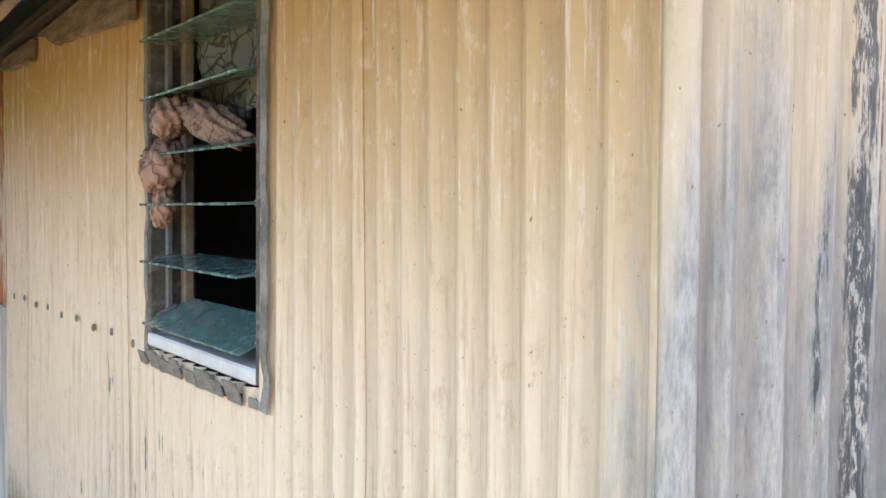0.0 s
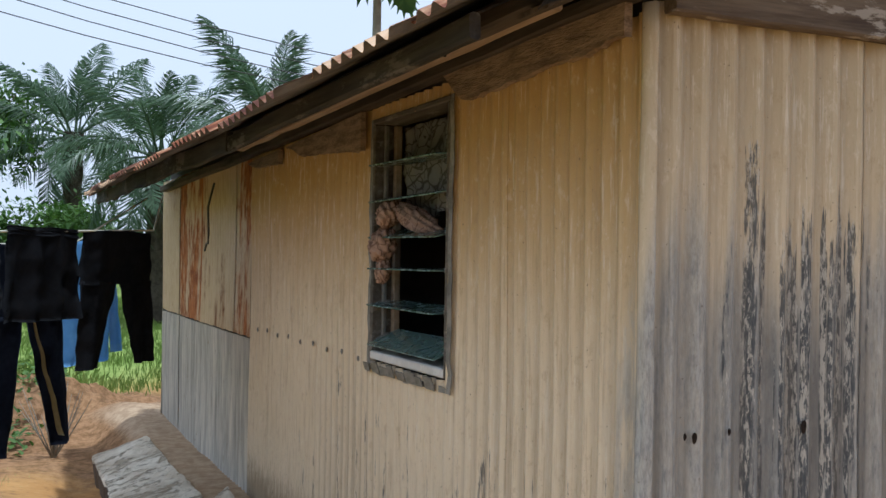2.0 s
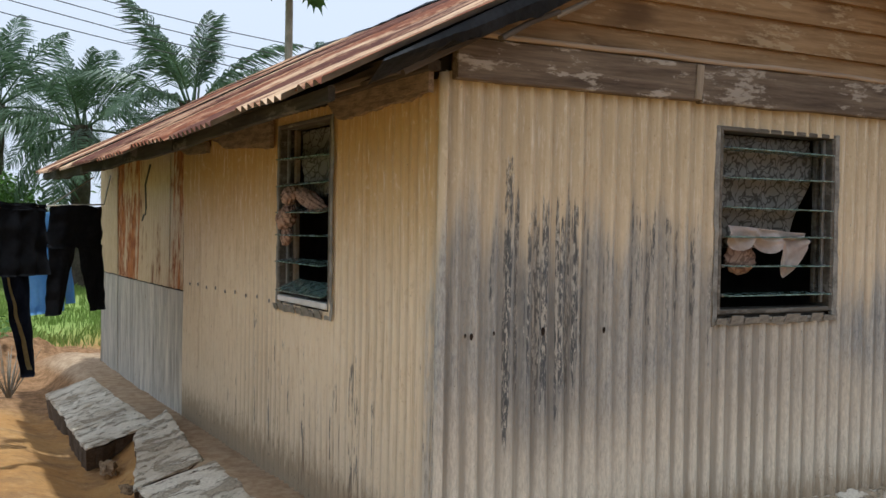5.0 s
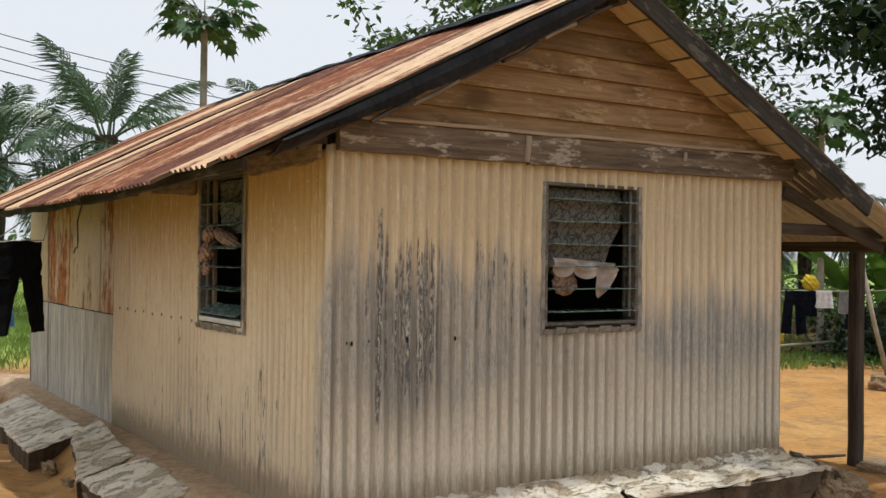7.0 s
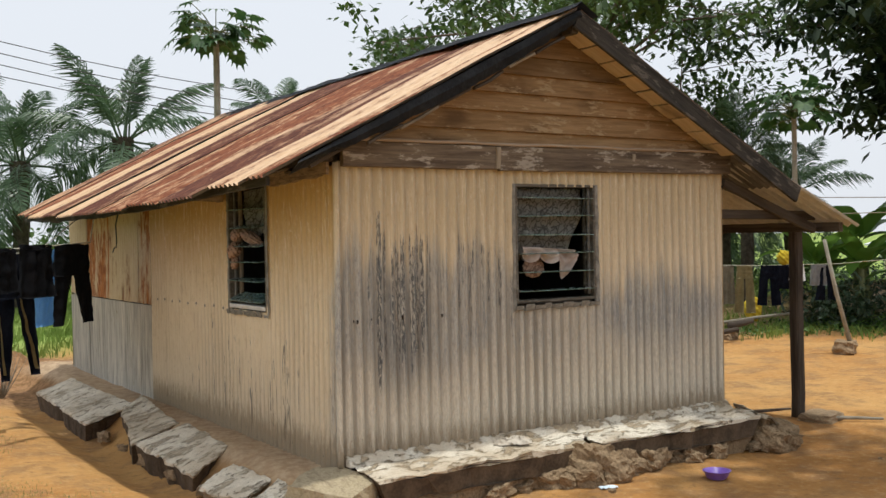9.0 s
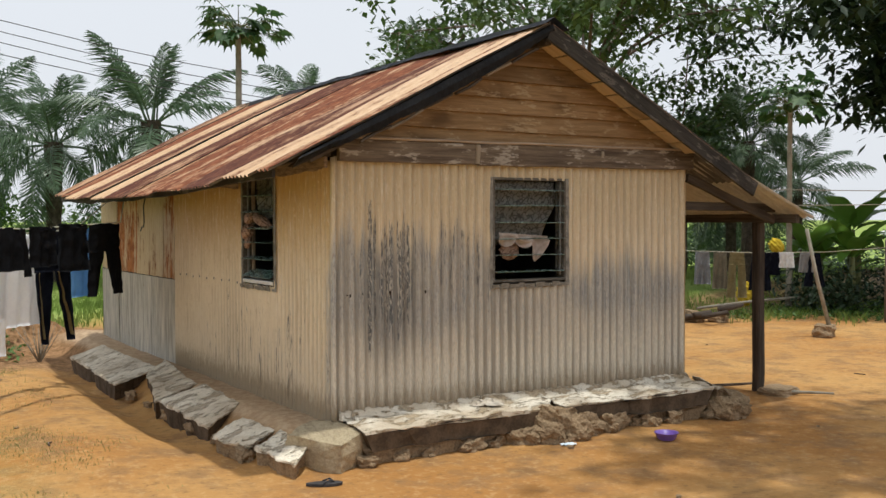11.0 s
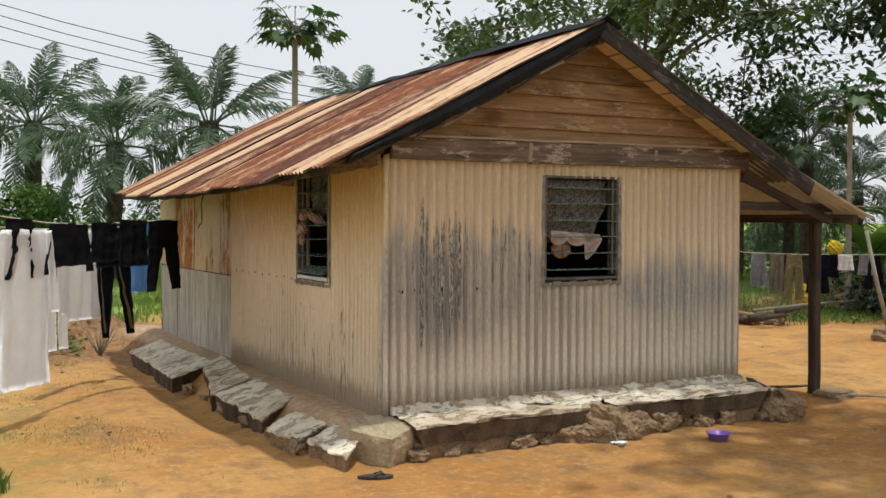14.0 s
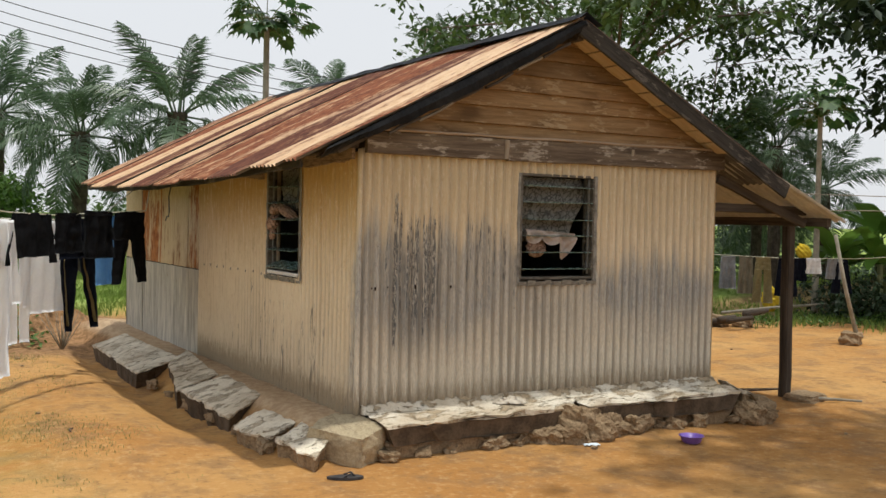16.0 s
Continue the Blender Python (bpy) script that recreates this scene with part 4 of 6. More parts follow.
# ---- windows ----
def window(name, width, height, place, label, open_angles, sill_white):
    """A wooden louvre window. Local x across, y inward, z up from the sill's underside."""
    f = 0.022
    body = part(name, box(bmesh.new(), (0, -0.028, height - f), (width, 0.10, height), 0.004), M_FRAME, house, label)
    body.matrix_basis = place
    for a, b in ((0, f), (width - f, width)):
        part("frame_post", box(bmesh.new(), (a, -0.028, 0), (b, 0.10, height - f), 0.004), M_FRAME, body)
    part("sill", box(bmesh.new(), (f - 0.004, -0.035 if sill_white else -0.024, 0), (width - f + 0.004, 0.11, 0.034 if sill_white else 0.024), 0.005), M_SILL if sill_white else M_FRAME, body, "white-painted sill" if sill_white else "grey wooden sill")
    for a, w in ((f + 0.001, 0.02), (width - f - 0.021, 0.02)):
        part("louvre_channel", box(bmesh.new(), (a, 0.012, 0.043), (a + w, 0.03, height - f - 0.002), 0.003), M_STEEL, body)
        part("stop_bead", box(bmesh.new(), (a, 0.055, 0.043), (a + w * 1.5, 0.085, height - f - 0.002), 0.004), M_TANWOOD if sill_white else M_FRAME, body)
    for k, ang in enumerate(open_angles):
        if ang is None:
            continue
        z = 0.092 + 0.143 * k
        bm = box(bmesh.new(), (f + 0.022, -0.075, -0.003), (width - f - 0.022, 0.075, 0.003), 0.001)
        blade = part("louvre_blade", bm, M_GLASS, body, "frosted green glass louvre blade")
        blade.matrix_basis = pose(0, 0.012, z, ang, 0.8 * math.sin(3 * k), 0)
        for a in (f + 0.019, width - f - 0.034):
            part("blade_clip", box(bmesh.new(), (a, -0.03, -0.007), (a + 0.015, 0.03, 0.007), 0.002), M_STEEL, blade)
    # grey flashing nailed round the opening, its edge uneven
    for x0, x1, z0, z1 in ((-0.030, -0.001, -0.03, height), (width + 0.001, width + 0.034, -0.03, height), (-0.030, width + 0.034, -0.055, -0.031)):
        bm = bmesh.new()
        tall = (z1 - z0) > (x1 - x0)
        n = 22
        rows = []
        for q in range(n + 1):
            t = q / n
            j = 0.010 * noise.noise((t * 9, x0 * 7, z0 * 5)) + 0.006 * noise.noise((t * 31, x1 * 7, 1))
            k = 0.006 * noise.noise((t * 12, x1, 4))
            if tall:
                ends = ((x0 + (j if x0 < 0 else 0), z0 + (z1 - z0) * t), (x1 + (j if x0 > 0 else 0), z0 + (z1 - z0) * t))
            else:
                ends = ((x0 + (x1 - x0) * t, z1), (x0 + (x1 - x0) * t, z0 + 1.6 * j))
            rows.append([bm.verts.new((x, -0.0275 + k, z)) for x, z in ends])
        for p, q in zip(rows, rows[1:]):
            bm.faces.new((p[0], p[1], q[1], q[0]))
        bmesh.ops.recalc_face_normals(bm, faces=bm.faces)
        bmesh.ops.solidify(bm, geom=bm.faces, thickness=0.003)
        part("flashing", bm, M_FLASH, body, "bent grey metal flashing")
    return body


M_FLASH = simple("dull_grey_flashing", (0.13, 0.125, 0.11), (0.30, 0.285, 0.25), 0.7, 14, 0.4, 0.004)
window("side_window", SW[1] - SW[0], SW[3] - SW[2], pose(-0.0, SW[1], SW[2], 0, 0, -90), "narrow louvre window with a white sill and some blades missing", [24, 7, 2, 14, 12, 4], True)
window("gable_window", GW[1] - GW[0], GW[3] - GW[2], pose(GW[0], 0.0, GW[2]), "louvre window with thin open blades in a grey wooden frame", [1, 0, 2, 1, 2, 1], False)
# torn sheet edges folded under the sills
for k in range(9):
    xx = GW[0] - 0.02 + k * 0.092
    bm = bmesh.new()
    box(bm, (0, 0, 0), (0.06 + 0.02 * (k % 3), 0.004, 0.03 + 0.012 * (k % 2)))
    ob = part("torn_sheet_edge", bm, M_FLASH, gable_wall)
    ob.parent = gable_wall
    ob.matrix_basis = rest_of(gable_wall) @ pose(xx, -0.045, GW[2] - 0.045, 18, 0, 0)
for k in range(8):
    yy = SW[1] + 0.02 - k * 0.092
    bm = bmesh.new()
    box(bm, (0, 0, 0), (0.06 + 0.02 * (k % 3), 0.004, 0.035 + 0.014 * (k % 2)))
    ob = part("torn_sheet_edge", bm, M_FLASH, side_wall)
    ob.matrix_basis = rest_of(side_wall) @ pose(-0.04, yy, SW[2] - 0.05, 18, 0, -90)


# ---- concrete and stones round the foot of the house ----
def patch(corners, n=44, m=20):
    """Points of a bent four-cornered surface, n by m."""
    a, b, c, d = (Vector(p) for p in corners)
    return [[a.lerp(b, i / m).lerp(d.lerp(c, i / m), j / n) for i in range(m + 1)] for j in range(n + 1)]


def flaking(name, pale_a, pale_b, grey, pit_shade, along):
    """Weathered screed that comes off in flakes: pale skin, grey bed below, pits with flake shadow painted in; along
    stretches the flakes.
    """
    m = Mat(name, 0.9, 0.0, 0.2)
    flake = m.noise(m.space("world", along), 1.0, 9, 0.66)
    torn = m.noise(m.space("world", (along[0] * 2.6, along[1] * 2.6, along[2] * 2.6), (3, 1, 2)), 1.0, 9, 0.74)
    fine = m.noise(m.space("world"), 60, 5, 0.75)
    broad = m.noise(m.space("world"), 2.2, 4)
    c = m.mix(m.ramp(fine, 0.3, 0.7), pale_a, pale_b)
    c = m.mix(m.ramp(broad, 0.40, 0.62, 0, 0.55), c, grey)
    lost = m.ramp(m.math("MULTIPLY_ADD", torn, 0.45, flake), 0.75, 0.785)
    c = m.mix(m.math("MULTIPLY", lost, 0.85), c, m.mix(m.ramp(fine, 0.35, 0.65), (grey[0] * 0.55, grey[1] * 0.55, grey[2] * 0.55), grey))
    # Dark colour in the torn pits paints the shadow of the flake edges.
    c = m.mix(m.ramp(torn, 0.575, 0.64, 0, 0.85), c, pit_shade)
    c = m.mix(m.ramp(m.math("MULTIPLY_ADD", broad, 0.5, fine), 0.82, 0.92, 0, 0.6), c, (0.36, 0.26, 0.155))
    m.bump(m.math("ADD", m.math("MULTIPLY", lost, -0.8), m.math("MULTIPLY_ADD", fine, 0.25, m.math("MULTIPLY", torn, -0.5))), 0.9, 0.022)
    return m.done(c)


M_CONC = flaking("worn_ledge_screed", (0.60, 0.54, 0.43), (0.82, 0.76, 0.64), (0.48, 0.37, 0.235), (0.19, 0.13, 0.075), (6, 13, 9))
M_SLAB = flaking("flaking_slab_screed", (0.66, 0.585, 0.455), (0.90, 0.825, 0.675), (0.52, 0.43, 0.305), (0.15, 0.11, 0.07), (4.5, 8.5, 6))


def slab(name, corners, thick, seed, mat_top, mat_body, label, lip=0.025, category="slab", group="", rough=0.026, ragged=0.075):
    """A broken piece of cast concrete: a rough slab with a worn skin on top. corners run round the upper face."""
    rows = patch(corners)
    n, m = len(rows) - 1, len(rows[0]) - 1
    centre = sum((Vector(p) for p in corners), Vector()) / 4
    ob = thing(name, label, category, group)

    def layer(part_name, z0, z1, mat, shrink):
        top, low = [], []
        for j, row in enumerate(rows):
            for i, p in enumerate(row):
                q = p.copy()
                rim = min(i, m - i, j, n - j)
                e = (q - centre)
                if rim == 0:
                    k = ragged * (noise.noise(q * 6 + Vector((seed, 0, 0))) + 0.5 * noise.noise(q * 17 + Vector((seed, 2, 0)))) - ragged * 0.4
                    q += Vector((e.x, e.y, 0)).normalized() * (k - shrink)
                t = q + Vector((0, 0, z0 + rough * noise.noise(q * 5 + Vector((0, seed, 0))) + rough * 0.5 * noise.noise(q * 19) + 0.004 * round(2.2 * noise.noise(Vector((q.x * 4, q.y * 5.5, seed))))))
                if rim < 2:
                    t.z -= (0.35 if rim == 0 else 0.08) * min(lip, z0 - z1)
                top.append(t)
                b = q + Vector((0, 0, z1))
                b += Vector((e.x, e.y, 0)) * -0.05 * (z0 - z1) / 0.1 + Vector((0.02, 0.02, 0.015)) * noise.noise(q * 8 + Vector((seed, 5, 0)))
                low.append(b)
        w = m + 1
        o = len(top)
        faces = []
        for j in range(n):
            for i in range(m):
                a = j * w + i
                faces.append((a, a + 1, a + w + 1, a + w))
                faces.append((o + a + w, o + a + w + 1, o + a + 1, o + a))
        rim = [i for i in range(w)] + [j * w + m for j in range(1, n + 1)] + [n * w + i for i in range(m - 1, -1, -1)] + [j * w for j in range(n - 1, 0, -1)]
        for a, b in zip(rim, rim[1:] + rim[:1]):
            faces.append((b, a, o + a, o + b))
        bm = bmesh.new()
        vs = [bm.verts.new(v) for v in top + low]
        for f in faces:
            bm.faces.new([vs[k] for k in f])
        bmesh.ops.recalc_face_normals(bm, faces=bm.faces)
        part(part_name, bm, mat, ob)

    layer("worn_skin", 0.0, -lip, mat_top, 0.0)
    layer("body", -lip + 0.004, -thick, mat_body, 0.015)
    return ob


# Earth-stained faces, their colour also darkened for shade below the pale tops.
M_FACE = simple("stained_shaded_concrete", (0.062, 0.043, 0.027), (0.13, 0.093, 0.06), 0.95, 7, 0.7, 0.015, kind="world")
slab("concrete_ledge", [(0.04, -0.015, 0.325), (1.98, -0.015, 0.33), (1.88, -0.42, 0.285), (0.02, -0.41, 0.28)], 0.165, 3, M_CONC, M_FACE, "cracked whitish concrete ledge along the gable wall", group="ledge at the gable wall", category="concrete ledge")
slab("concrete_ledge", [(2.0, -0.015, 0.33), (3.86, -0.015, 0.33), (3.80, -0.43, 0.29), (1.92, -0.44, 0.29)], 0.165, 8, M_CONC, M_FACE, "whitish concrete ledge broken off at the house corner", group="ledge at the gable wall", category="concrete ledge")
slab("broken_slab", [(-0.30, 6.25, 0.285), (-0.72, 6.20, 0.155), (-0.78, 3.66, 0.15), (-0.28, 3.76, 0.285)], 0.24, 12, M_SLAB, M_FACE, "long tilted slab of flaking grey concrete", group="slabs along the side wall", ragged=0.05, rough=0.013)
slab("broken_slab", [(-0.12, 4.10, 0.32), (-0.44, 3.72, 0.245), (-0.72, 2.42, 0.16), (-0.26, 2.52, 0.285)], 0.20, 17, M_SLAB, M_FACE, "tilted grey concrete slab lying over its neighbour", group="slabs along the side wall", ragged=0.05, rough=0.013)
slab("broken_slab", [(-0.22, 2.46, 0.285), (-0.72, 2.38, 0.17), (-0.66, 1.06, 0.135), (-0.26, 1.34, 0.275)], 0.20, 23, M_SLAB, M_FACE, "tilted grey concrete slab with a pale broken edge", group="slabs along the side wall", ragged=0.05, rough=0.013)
slab("broken_slab", [(-0.40, 0.92, 0.235), (-0.78, 0.70, 0.15), (-0.66, 0.18, 0.13), (-0.36, 0.30, 0.225)], 0.17, 29, M_SLAB, M_ROCK, "small grey slab of broken concrete on rubble", group="slabs along the side wall", ragged=0.06, rough=0.018)
slab("broken_slab", [(-0.34, 0.27, 0.225), (-0.63, 0.14, 0.14), (-0.52, -0.42, 0.10), (-0.27, -0.16, 0.19)], 0.17, 31, M_SLAB, M_ROCK, "small broken slab with white worn patches", group="slabs along the side wall", ragged=0.06, rough=0.018)
tagged(rock("rubble_block", (-0.12, -0.13, 0.10), (0.42, 0.50, 0.33), M_BLOCK, 5, 32, (5, -8), rough=0.10, blocky=0.9), "yellowish block of earthy concrete at the house corner", "stone")
bm = bmesh.new()
rows = []
for q in range(261):
    xx = 0.03 + 3.78 * q / 260
    a = 0.016 * noise.noise((xx * 5, 2, 0)) + 0.010 * noise.noise((xx * 19, 4, 0))
    b = 0.020 * noise.noise((xx * 4, 6, 0)) + 0.012 * noise.noise((xx * 23, 8, 0))
    rows.append([bm.verts.new(p) for p in ((xx, -0.012, 0.372 + a), (xx, -0.034 - 0.4 * abs(b), 0.362 + a), (xx, -0.060 + b, 0.338 + 0.3 * a), (xx, -0.085 + b, 0.305), (xx, -0.012, 0.300))])
for p, q in zip(rows, rows[1:]):
    for i in range(5):
        bm.faces.new((p[i], p[(i + 1) % 5], q[(i + 1) % 5], q[i]))
bm.faces.new(rows[0])
bm.faces.new(rows[-1][::-1])
bmesh.ops.recalc_face_normals(bm, faces=bm.faces)
tagged(part("mortar_fillet", bm, M_CONC), "crumbling line of mortar at the foot of the gable sheets", "mortar")
rr = random.Random(4)
foundation = slab("foundation", [(0.08, -0.02, 0.14), (3.88, -0.02, 0.14), (3.84, -0.36, 0.125), (0.06, -0.35, 0.12)], 0.19, 44, M_ROCK, M_ROCK, "washed-out earthy rubble footing under the ledge", rough=0.05, ragged=0.16, category="footing")
for k in range(13):
    xx = 0.16 + k * 0.29 + rr.uniform(-0.11, 0.11)
    s = rr.choice((0.09, 0.12, 0.16, 0.22)) * rr.uniform(0.85, 1.15)
    tagged(rock("rubble_stone", (xx, -0.36 + rr.uniform(-0.05, 0.05), s * 0.32), (s * 1.5, s, s * 0.9), M_ROCK, 10 + k, rr.uniform(-40, 40), (rr.uniform(-20, 20), rr.uniform(-20, 20)), rough=0.45), "rough brown stone under the concrete ledge", "stone", "rubble under the ledge")
slab("broken_slab", [(3.86, -0.03, 0.335), (4.06, -0.06, 0.25), (4.08, -0.44, 0.16), (3.83, -0.42, 0.29)], 0.15, 51, M_CONC, M_ROCK, "chunk of whitish concrete tilting off the ledge's end", ragged=0.07)
for k, (xx, yy, zz, s) in enumerate(((3.98, -0.25, 0.07, 0.28), (4.03, -0.44, 0.08, 0.24), (3.88, -0.46, 0.07, 0.22), (4.06, -0.05, 0.09, 0.22), (1.88, -0.40, 0.13, 0.30), (2.02, -0.47, 0.08, 0.24), (1.74, -0.47, 0.07, 0.22), (2.16, -0.42, 0.06, 0.18), (1.62, -0.42, 0.05, 0.17))):
    tagged(rock("rubble_stone", (xx, yy, zz), (s * 1.2, s, s * 0.9), M_ROCK, 40 + k, k * 50, (12, -14), rough=0.35), "crumbling lump of stone and mortar at the ledge", "stone", "rubble under the ledge")
for k in range(9):
    yy = 0.3 + k * 0.64
    s = rr.uniform(0.05, 0.11)
    tagged(rock("rubble_stone", (-0.62 + rr.uniform(-0.05, 0.05), yy, 0.05), (s, s * 1.5, s), M_ROCK, 60 + k, rr.uniform(0, 180), rough=0.4), "brown stone half buried under the slabs", "stone", "rubble under the slabs")

# ---- small things on the ground ----
def lathe(profile, sides=24):
    bm = bmesh.new()
    rings = [[bm.verts.new((r * math.cos(a), r * math.sin(a), z)) for a in (2 * math.pi * k / sides for k in range(sides))] for r, z in profile]
    for p, q in zip(rings, rings[1:]):
        for k in range(sides):
            bm.faces.new((p[k], p[(k + 1) % sides], q[(k + 1) % sides], q[k]))
    bm.faces.new(rings[0][::-1])
    return bm


bowl = part("plastic_bowl", lathe([(0.055, 0.0), (0.075, 0.012), (0.098, 0.062), (0.106, 0.064), (0.104, 0.068), (0.096, 0.066), (0.072, 0.018), (0.05, 0.008), (0.002, 0.008)]), M_PURPLE, smooth=True)
bowl.location = (2.69, -0.90, ground_height(2.69, -0.90))
tagged(bowl, "small purple plastic bowl on the orange earth", "bowl")


def slipper():
    ob = thing("rubber_slipper", "dark rubber slipper lying on the ground", "slipper")
    bm = bmesh.new()
    up, lo = [], []
    for k in range(28):
        a = 2 * math.pi * k / 28
        r = 0.048 * (1 + 0.18 * math.cos(a) - 0.16 * math.cos(2 * a))
        up.append(bm.verts.new((0.13 * math.cos(a), r * math.sin(a), 0.018)))
        lo.append(bm.verts.new((0.13 * math.cos(a), r * math.sin(a), 0.0)))
    bm.faces.new(up)
    bm.faces.new(lo[::-1])
    for k in range(28):
        bm.faces.new((lo[k], lo[(k + 1) % 28], up[(k + 1) % 28], up[k]))
    part("sole", bm, M_RUBBER, ob)
    for s in (-1, 1):
        tube("strap", [(0.07, 0, 0.018), (0.04, 0.022 * s, 0.042), (-0.01, 0.046 * s, 0.02)], 0.006, M_RUBBER, ob)
    return ob


sl = slipper()
sl.matrix_basis = pose(-0.40, -0.66, ground_height(-0.4, -0.66) + 0.004, 0, 0, -22)
bm = bmesh.new()
bmesh.ops.create_grid(bm, x_segments=8, y_segments=6, size=0.5)
for v in bm.verts:
    v.co = Vector((v.co.x * 0.13, v.co.y * 0.075, 0.012 + 0.012 * noise.noise(v.co * 5)))
bmesh.ops.solidify(bm, geom=bm.faces, thickness=0.002)
wr = part("wrapper", bm, M_PAPER)
wr.matrix_basis = pose(1.80, -0.68, ground_height(1.8, -0.68) + 0.002, 0, 0, -20)
tagged(wr, "crumpled pale blue wrapper on the ground", "wrapper")


def rag(name, place, size, mat, seed, label):
    bm = bmesh.new()
    bmesh.ops.create_grid(bm, x_segments=26, y_segments=16, size=0.5)
    for v in bm.verts:
        p = v.co.copy()
        h = 0.5 + 0.5 * noise.noise(Vector((p.x * 5, p.y * 9, seed)))
        edge = max(0, 1 - (abs(p.x) * 2) ** 4) * max(0, 1 - (abs(p.y) * 2) ** 4)
        v.co = Vector((p.x * size[0] + 0.03 * noise.noise(p * 9), p.y * size[1] + 0.03 * noise.noise(p * 7 + Vector((3, 0, 0))), size[2] * h * edge + 0.004))
    bmesh.ops.solidify(bm, geom=bm.faces, thickness=0.004)
    ob = part(name, bm, mat, smooth=True)
    ob.matrix_basis = place
    return tagged(ob, label, "rag")


M_RAG = cloth("dirty_pale_cloth", (0.45, 0.39, 0.31), (0.60, 0.54, 0.45))
rag("rag", pose(1.35, -0.14, 0.312, -3, 0, -25), (0.28, 0.14, 0.075), M_RAG, 3, "dirty pale rag dropped on the concrete ledge")
for k in range(26):
    rr2 = random.Random(900 + k)
    xx, yy = rr2.uniform(-3.5, 8), rr2.uniform(-3.0, -0.55) if k % 2 else rr2.uniform(-1, 6)
    if -0.95 < xx < 4.6 and yy > -0.55:
        xx = rr2.choice((-2.2, 6.5)) + rr2.uniform(-0.9, 0.9)
    z = ground_height(xx, yy)
    if k % 3:
        s = rr2.uniform(0.02, 0.045)
        tagged(rock("pebble", (xx, yy, z + s * 0.2), (s * 1.3, s, s * 0.7), M_ROCK, 200 + k, k * 40), "small brown pebble on the bare earth", "pebble", "pebbles in the yard")
    else:
        a = rr2.uniform(0, 6.28)
        tagged(tube("twig", [(xx, yy, z + 0.008), (xx + 0.06 * math.cos(a), yy + 0.06 * math.sin(a), z + 0.012), (xx + 0.13 * math.cos(a + 0.3), yy + 0.13 * math.sin(a + 0.3), z + 0.008)], 0.006, M_BARK), "short dry twig on the bare earth", "twig", "twigs in the yard")
for k, (a, b, c) in enumerate((((4.7, 0.75, 0.05), (5.1, 0.62, 0.05), (5.35, 0.50, 0.06)), ((5.3, 0.1, 0.03), (5.55, -0.12, 0.03), (5.7, -0.3, 0.03)))):
    tagged(tube("stick", [a, b, c], 0.022, M_PALEBARK if k else M_BARK, taper=0.012), "weathered stick lying by the porch post", "stick")
tagged(rock("flat_stone", (5.38, 0.16, 0.02), (0.42, 0.34, 0.10), M_ROCK, 77, 20, rough=0.2), "flat brown stone by the porch post", "stone")

# ---- curtains in the windows ----
def hanging(name, width, height, mat, place, seed, hem, folds=5, depth=0.02, parent=None, label=""):
    """A hung piece of cloth. Local x across, z down from 0; hem(u) gives how low it hangs, 0 to 1."""
    bm = bmesh.new()
    nx, nz = 34, 22
    rows = []
    for j in range(nz + 1):
        v = j / nz
        row = []
        for i in range(nx + 1):
            u = i / nx
            y = depth * math.sin(folds * 2 * math.pi * u + 1.3 * math.sin(3 * v + seed)) * (0.35 + 0.65 * v) + depth * noise.noise((u * 4 + seed, v * 3, 0))
            row.append(bm.verts.new((u * width, y, -v * height * hem(u))))
        rows.append(row)
    for p, q in zip(rows, rows[1:]):
        for i in range(nx):
            bm.faces.new((p[i], p[i + 1], q[i + 1], q[i]))
    bmesh.ops.solidify(bm, geom=bm.faces, thickness=0.003)
    ob = part(name, bm, mat, parent, label, smooth=True)
    ob.matrix_basis = place
    return ob


curtain = hanging("curtain", 0.745, 0.60, M_CURTAIN, pose(GW[0] + 0.028, 0.108, GW[3] - 0.025), 2.0, lambda u: 0.94 if u < 0.74 else 0.94 - 2.4 * (u - 0.74), 4, 0.014)
tagged(curtain, "grey curtain with a dark floral print hung in the gable window", "curtain")


def bundle(name, place, size, mat, seed, label, knot=True):
    """Cloth twisted into a knot."""
    bm = bmesh.new()
    bmesh.ops.create_uvsphere(bm, u_segments=36, v_segments=24, radius=1)
    for v in bm.verts:
        p = v.co.copy()
        swirl = math.atan2(p.y, p.x) * 3 + p.z * 6
        k = 1 + 0.13 * math.sin(2 * swirl + 3 * noise.noise(p * 2 + Vector((seed, 0, 0)))) + 0.16 * noise.noise(p * 2.4 + Vector((seed, 1, 0)))
        v.co = Vector((p.x * size[0], p.y * size[1], p.z * size[2])) * k / 2
    ob = part(name, bm, mat, smooth=True)
    ob.matrix_basis = place
    return tagged(ob, label, "curtain")


side_curtain = hanging("curtain", 0.62, 0.40, M_CURTAIN, pose(0.10, SW[1] - 0.04, SW[3] - 0.03, 0, 0, -90), 5.0, lambda u: 0.95 + 0.05 * math.sin(6 * u), 4, 0.02)
tagged(side_curtain, "dark floral curtain hanging inside the side window", "curtain")
bundle("curtain_knot", pose(-0.035, SW[1] - 0.15, SW[2] + 0.475, 10, 20, 0), (0.10, 0.14, 0.13), M_PINK, 1, "curtain end tied in a round brown-pink knot")
bundle("curtain_roll", pose(0.03, SW[1] - 0.34, SW[2] + 0.575, 14, 0, 0), (0.09, 0.46, 0.085), M_PINK, 4, "twisted roll of printed brown-pink curtain")
bundle("curtain_tail", pose(-0.015, SW[1] - 0.16, SW[2] + 0.60, 0, 30, 0), (0.09, 0.13, 0.11), M_PINK, 9, "small gathered fold of brown-pink curtain")
